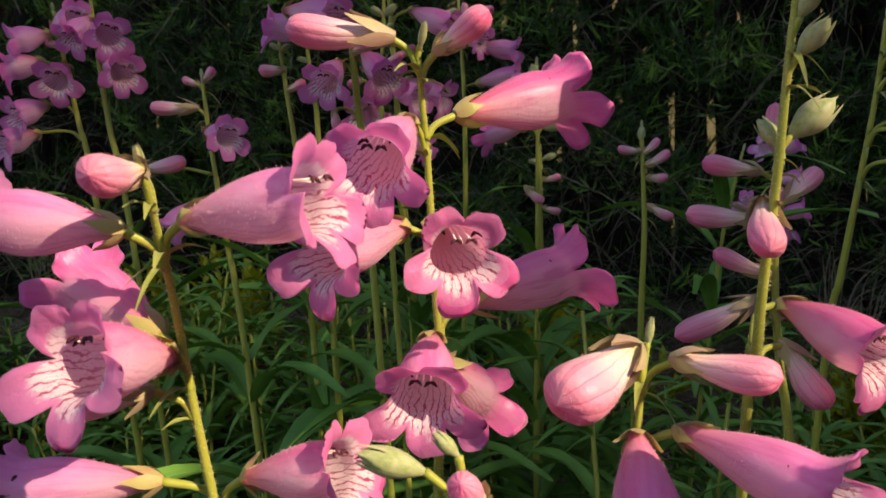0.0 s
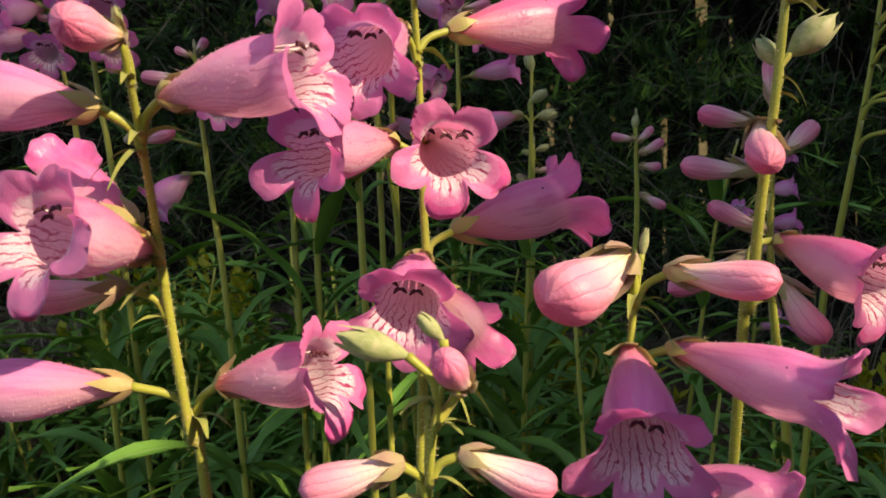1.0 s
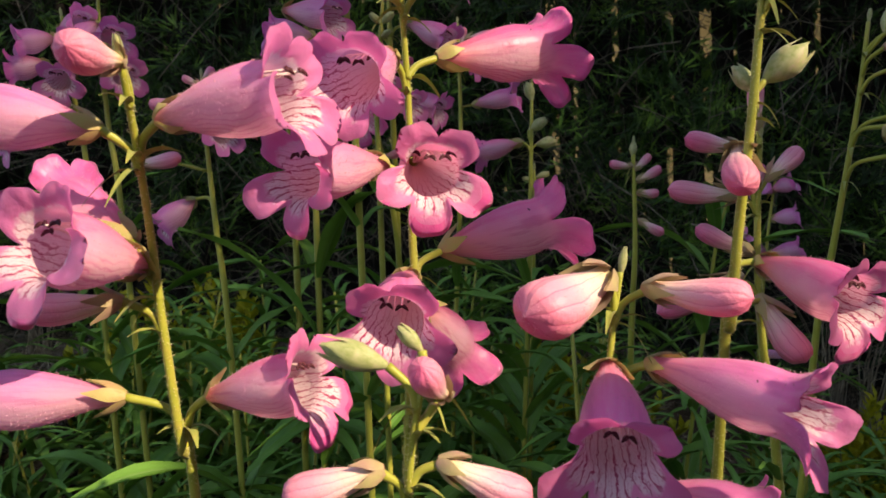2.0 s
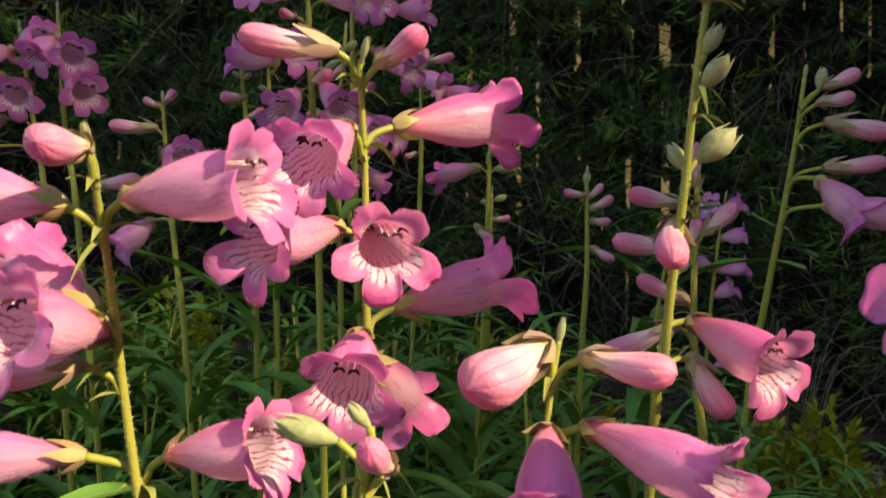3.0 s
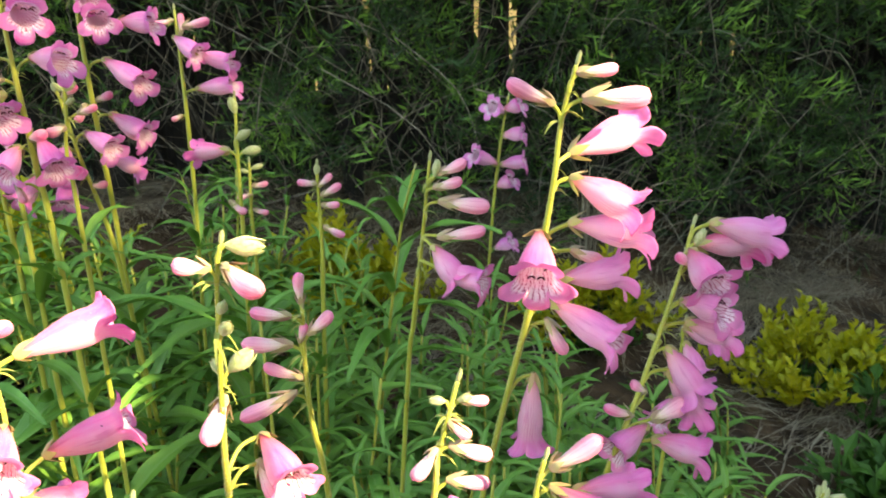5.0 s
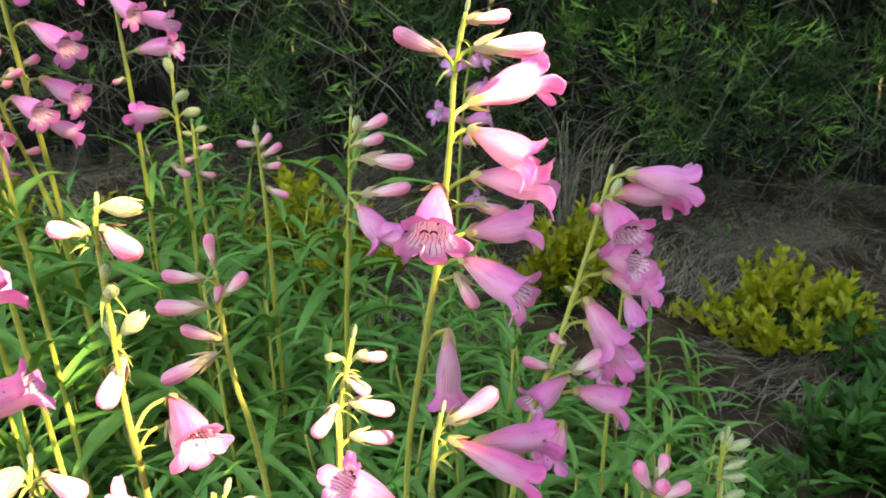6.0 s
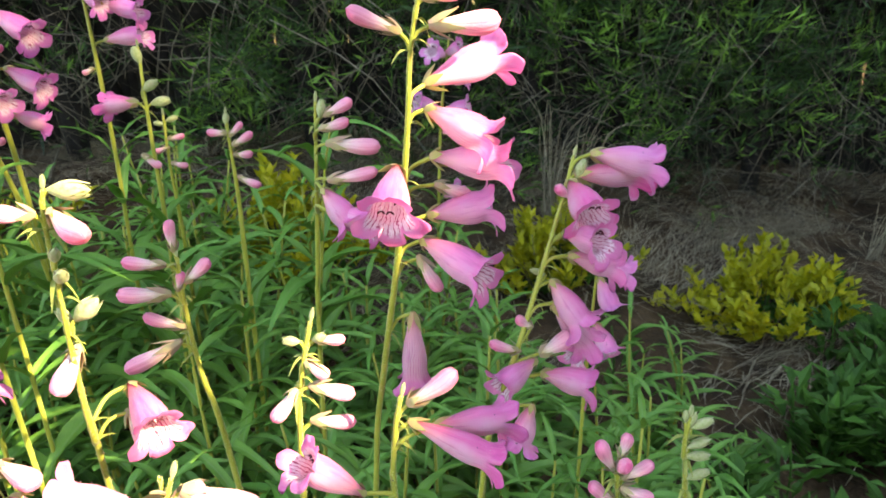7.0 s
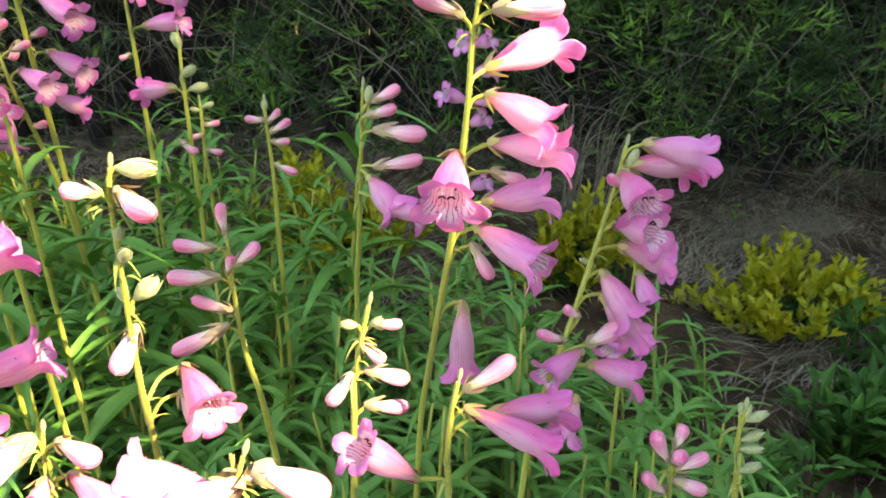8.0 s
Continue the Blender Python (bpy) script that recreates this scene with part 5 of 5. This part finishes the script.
p = penstemon('thin penstemon stalk with pink buds and a leafy foot', [(-0.1150, 0.5400, 0.7925), (-0.1142, 0.5400, 0.7853), (-0.1105, 0.5400, 0.7507), (-0.1067, 0.5400, 0.7181), (-0.1040, 0.5400, 0.6756)], 0.0017, 6)
bud(p, (-0.1120, 0.5400, 0.7720), (-0.1300, 0.5360, 0.7705), 1.20)
green_bud(p, (-0.1145, 0.5400, 0.7860), (-0.1215, 0.5360, 0.7900), 1.00)
green_bud(p, (-0.1140, 0.5400, 0.7850), (-0.1060, 0.5360, 0.7890), 1.00)
bud(p, (-0.1100, 0.5400, 0.7560), (-0.0960, 0.5360, 0.7620), 1.00)
p = penstemon('penstemon stalk with one sideways magenta bell on top', [(-0.0905, 0.5200, 0.8080), (-0.0911, 0.5200, 0.7952), (-0.0898, 0.5200, 0.7693), (-0.0869, 0.5200, 0.7423), (-0.0856, 0.5200, 0.7151)], 0.0017, 7)
blossom(p, (-0.0837, 0.5200, 0.7930), (-0.1150, 0.5120, 0.7960), 0.95, form=0)
bud(p, (-0.0880, 0.5200, 0.8060), (-0.0860, 0.5080, 0.8170), 1.30)
green_bud(p, (-0.0900, 0.5200, 0.7720), (-0.0985, 0.5180, 0.7750), 1.00)
bud(p, (-0.0890, 0.5200, 0.7560), (-0.0800, 0.5120, 0.7480), 1.20)
p = penstemon('slender penstemon stalk of tight green pods among the bells', [(-0.0335, 0.5000, 0.8110), (-0.0345, 0.5000, 0.7950), (-0.0355, 0.5000, 0.7786), (-0.0393, 0.5000, 0.7478), (-0.0370, 0.5000, 0.6990)], 0.0015, 5)
green_bud(p, (-0.0345, 0.5000, 0.7960), (-0.0250, 0.4980, 0.8040), 1.00)
green_bud(p, (-0.0345, 0.5000, 0.7960), (-0.0430, 0.4980, 0.8030), 1.00)
green_bud(p, (-0.0350, 0.5000, 0.7860), (-0.0270, 0.4970, 0.7910), 1.00)
bud(p, (-0.0380, 0.5000, 0.7690), (-0.0500, 0.4930, 0.7640), 1.30)
p = penstemon('slim penstemon stalk of green pods and small buds', [(0.0902, 0.6500, 0.7126), (0.0890, 0.6500, 0.6634), (0.0891, 0.6600, 0.5928), (0.0870, 0.6700, 0.5027)], 0.0016, 11)
green_bud(p, (0.0917, 0.6500, 0.7061), (0.1047, 0.6500, 0.7103), 1.00)
green_bud(p, (0.0902, 0.6500, 0.7029), (0.0789, 0.6500, 0.7058), 1.00)
bud(p, (0.0918, 0.6500, 0.6885), (0.1081, 0.6500, 0.6906), 1.00)
bud(p, (0.0900, 0.6500, 0.6800), (0.0756, 0.6500, 0.6758), 1.00)
bud(p, (0.0915, 0.6500, 0.6633), (0.1069, 0.6500, 0.6587), 1.00)
p = penstemon('penstemon spire with several magenta bells beside its neighbours', [(-0.3015, 0.5834, 0.8331), (-0.2967, 0.5834, 0.8019), (-0.2868, 0.5834, 0.7435), (-0.2785, 0.5834, 0.6936)], 0.0017, 8)
blossom(p, (-0.3048, 0.5834, 0.8156), (-0.3219, 0.5734, 0.8094), 1.00, form=0)
blossom(p, (-0.2930, 0.5834, 0.7884), (-0.2922, 0.5634, 0.7758), 1.00, form=3)
blossom(p, (-0.3106, 0.5834, 0.7601), (-0.3228, 0.5684, 0.7517), 1.00, form=1)
blossom(p, (-0.3107, 0.5834, 0.7936), (-0.3344, 0.5734, 0.7880), 1.00, form=2)
blossom(p, (-0.3022, 0.5834, 0.8221), (-0.2813, 0.5734, 0.8231), 1.00, form=2)
bud(p, (-0.2964, 0.5834, 0.8064), (-0.3097, 0.5834, 0.8091), 1.00)
blossom(p, (-0.3188, 0.5834, 0.7380), (-0.3330, 0.5684, 0.7302), 1.00, form=0)
p = penstemon('penstemon spire with magenta bells and pale throats', [(-0.2722, 0.5834, 0.8497), (-0.2689, 0.5834, 0.8009), (-0.2623, 0.5834, 0.7381), (-0.2524, 0.5834, 0.6745)], 0.0017, 8)
blossom(p, (-0.2708, 0.5834, 0.8209), (-0.2481, 0.5614, 0.8071), 1.00, form=3)
blossom(p, (-0.2636, 0.5834, 0.7918), (-0.2399, 0.5634, 0.7781), 1.00, form=1)
bud(p, (-0.2633, 0.5834, 0.7962), (-0.2430, 0.5834, 0.7963), 1.00)
blossom(p, (-0.2726, 0.5834, 0.8276), (-0.2773, 0.5734, 0.8164), 0.90, form=0)
bud(p, (-0.2669, 0.5834, 0.7741), (-0.2481, 0.5934, 0.7842), 1.00)
p = penstemon('penstemon stalk topped by round pink buds', [(-0.1599, 0.5000, 0.7590), (-0.1567, 0.5000, 0.7166), (-0.1493, 0.5000, 0.6504), (-0.1411, 0.5000, 0.5833)], 0.0016, 8)
bud(p, (-0.1624, 0.5000, 0.7553), (-0.1726, 0.5000, 0.7595), 1.00)
bud(p, (-0.1592, 0.5000, 0.7570), (-0.1518, 0.5000, 0.7663), 1.00)
bud(p, (-0.1659, 0.5000, 0.7401), (-0.1968, 0.5000, 0.7412), 1.00)
blossom(p, (-0.1591, 0.5000, 0.7225), (-0.1435, 0.4860, 0.7184), 0.85, form=1)
bud(p, (-0.2051, 0.5000, 0.6991), (-0.1737, 0.5000, 0.7038), 1.20)
blossom(p, (-0.1700, 0.5150, 0.6760), (-0.1900, 0.5050, 0.6560), 0.95, form=1)
p = penstemon('far slender stalk of violet bells before the hedge', [(0.4709, 1.0000, 0.7509), (0.4584, 1.0000, 0.6712), (0.4503, 1.0100, 0.5579), (0.4448, 1.0200, 0.4163)], 0.0018, 6)
blossom(p, (0.4639, 1.0000, 0.7291), (0.4852, 0.9850, 0.7386), 1.10)
blossom(p, (0.4640, 1.0000, 0.7265), (0.4395, 0.9850, 0.7370), 1.10)
blossom(p, (0.4627, 1.0000, 0.6891), (0.4909, 0.9850, 0.6936), 1.10)
blossom(p, (0.4547, 1.0024, 0.6436), (0.4088, 0.9874, 0.6638), 1.10)
blossom(p, (0.4596, 1.0026, 0.6416), (0.4956, 0.9876, 0.6490), 1.10)
blossom(p, (0.4562, 1.0058, 0.6059), (0.4755, 0.9908, 0.6190), 1.10)
blossom(p, (0.4562, 1.0142, 0.4980), (0.4801, 0.9992, 0.5124), 1.10)
p = penstemon('leafy green penstemon shoot without flowers', [(0.2584, 0.6200, 0.7042), (0.2513, 0.6200, 0.6775), (0.2411, 0.6300, 0.6167)], 0.0014, 13, True)
p = penstemon('sunlit penstemon with a plump bud and a big side bell', [(0.1545, 0.1046, 0.6571), (0.1516, 0.1046, 0.6479), (0.1504, 0.1066, 0.6407), (0.1500, 0.1086, 0.6282)], 0.0013, 5)
blossom(p, (0.1445, 0.1120, 0.6350), (0.1110, 0.1180, 0.6440), 1.10, form=1)
bud(p, (0.1512, 0.1050, 0.6463), (0.1303, 0.0830, 0.6552), 1.30)
bud(p, (0.1593, 0.1046, 0.6504), (0.1841, 0.1046, 0.6340), 1.15)
bud(p, (0.1541, 0.1048, 0.6471), (0.1641, 0.1048, 0.6507), 1.10)
p = penstemon('shaded stalk of small violet bells behind its neighbours', [(0.4535, 0.4000, 0.6020), (0.4491, 0.4000, 0.5427), (0.4477, 0.4100, 0.4469)], 0.0016, 6)
blossom(p, (0.4523, 0.4000, 0.5971), (0.4781, 0.3960, 0.5882), 0.85, form=1)
blossom(p, (0.4547, 0.4000, 0.5841), (0.4606, 0.3880, 0.5625), 0.85, form=3)
blossom(p, (0.4523, 0.4000, 0.5423), (0.4571, 0.3860, 0.5269), 0.85, form=2)
blossom(p, (0.4504, 0.4012, 0.5312), (0.4324, 0.3912, 0.5194), 0.85)
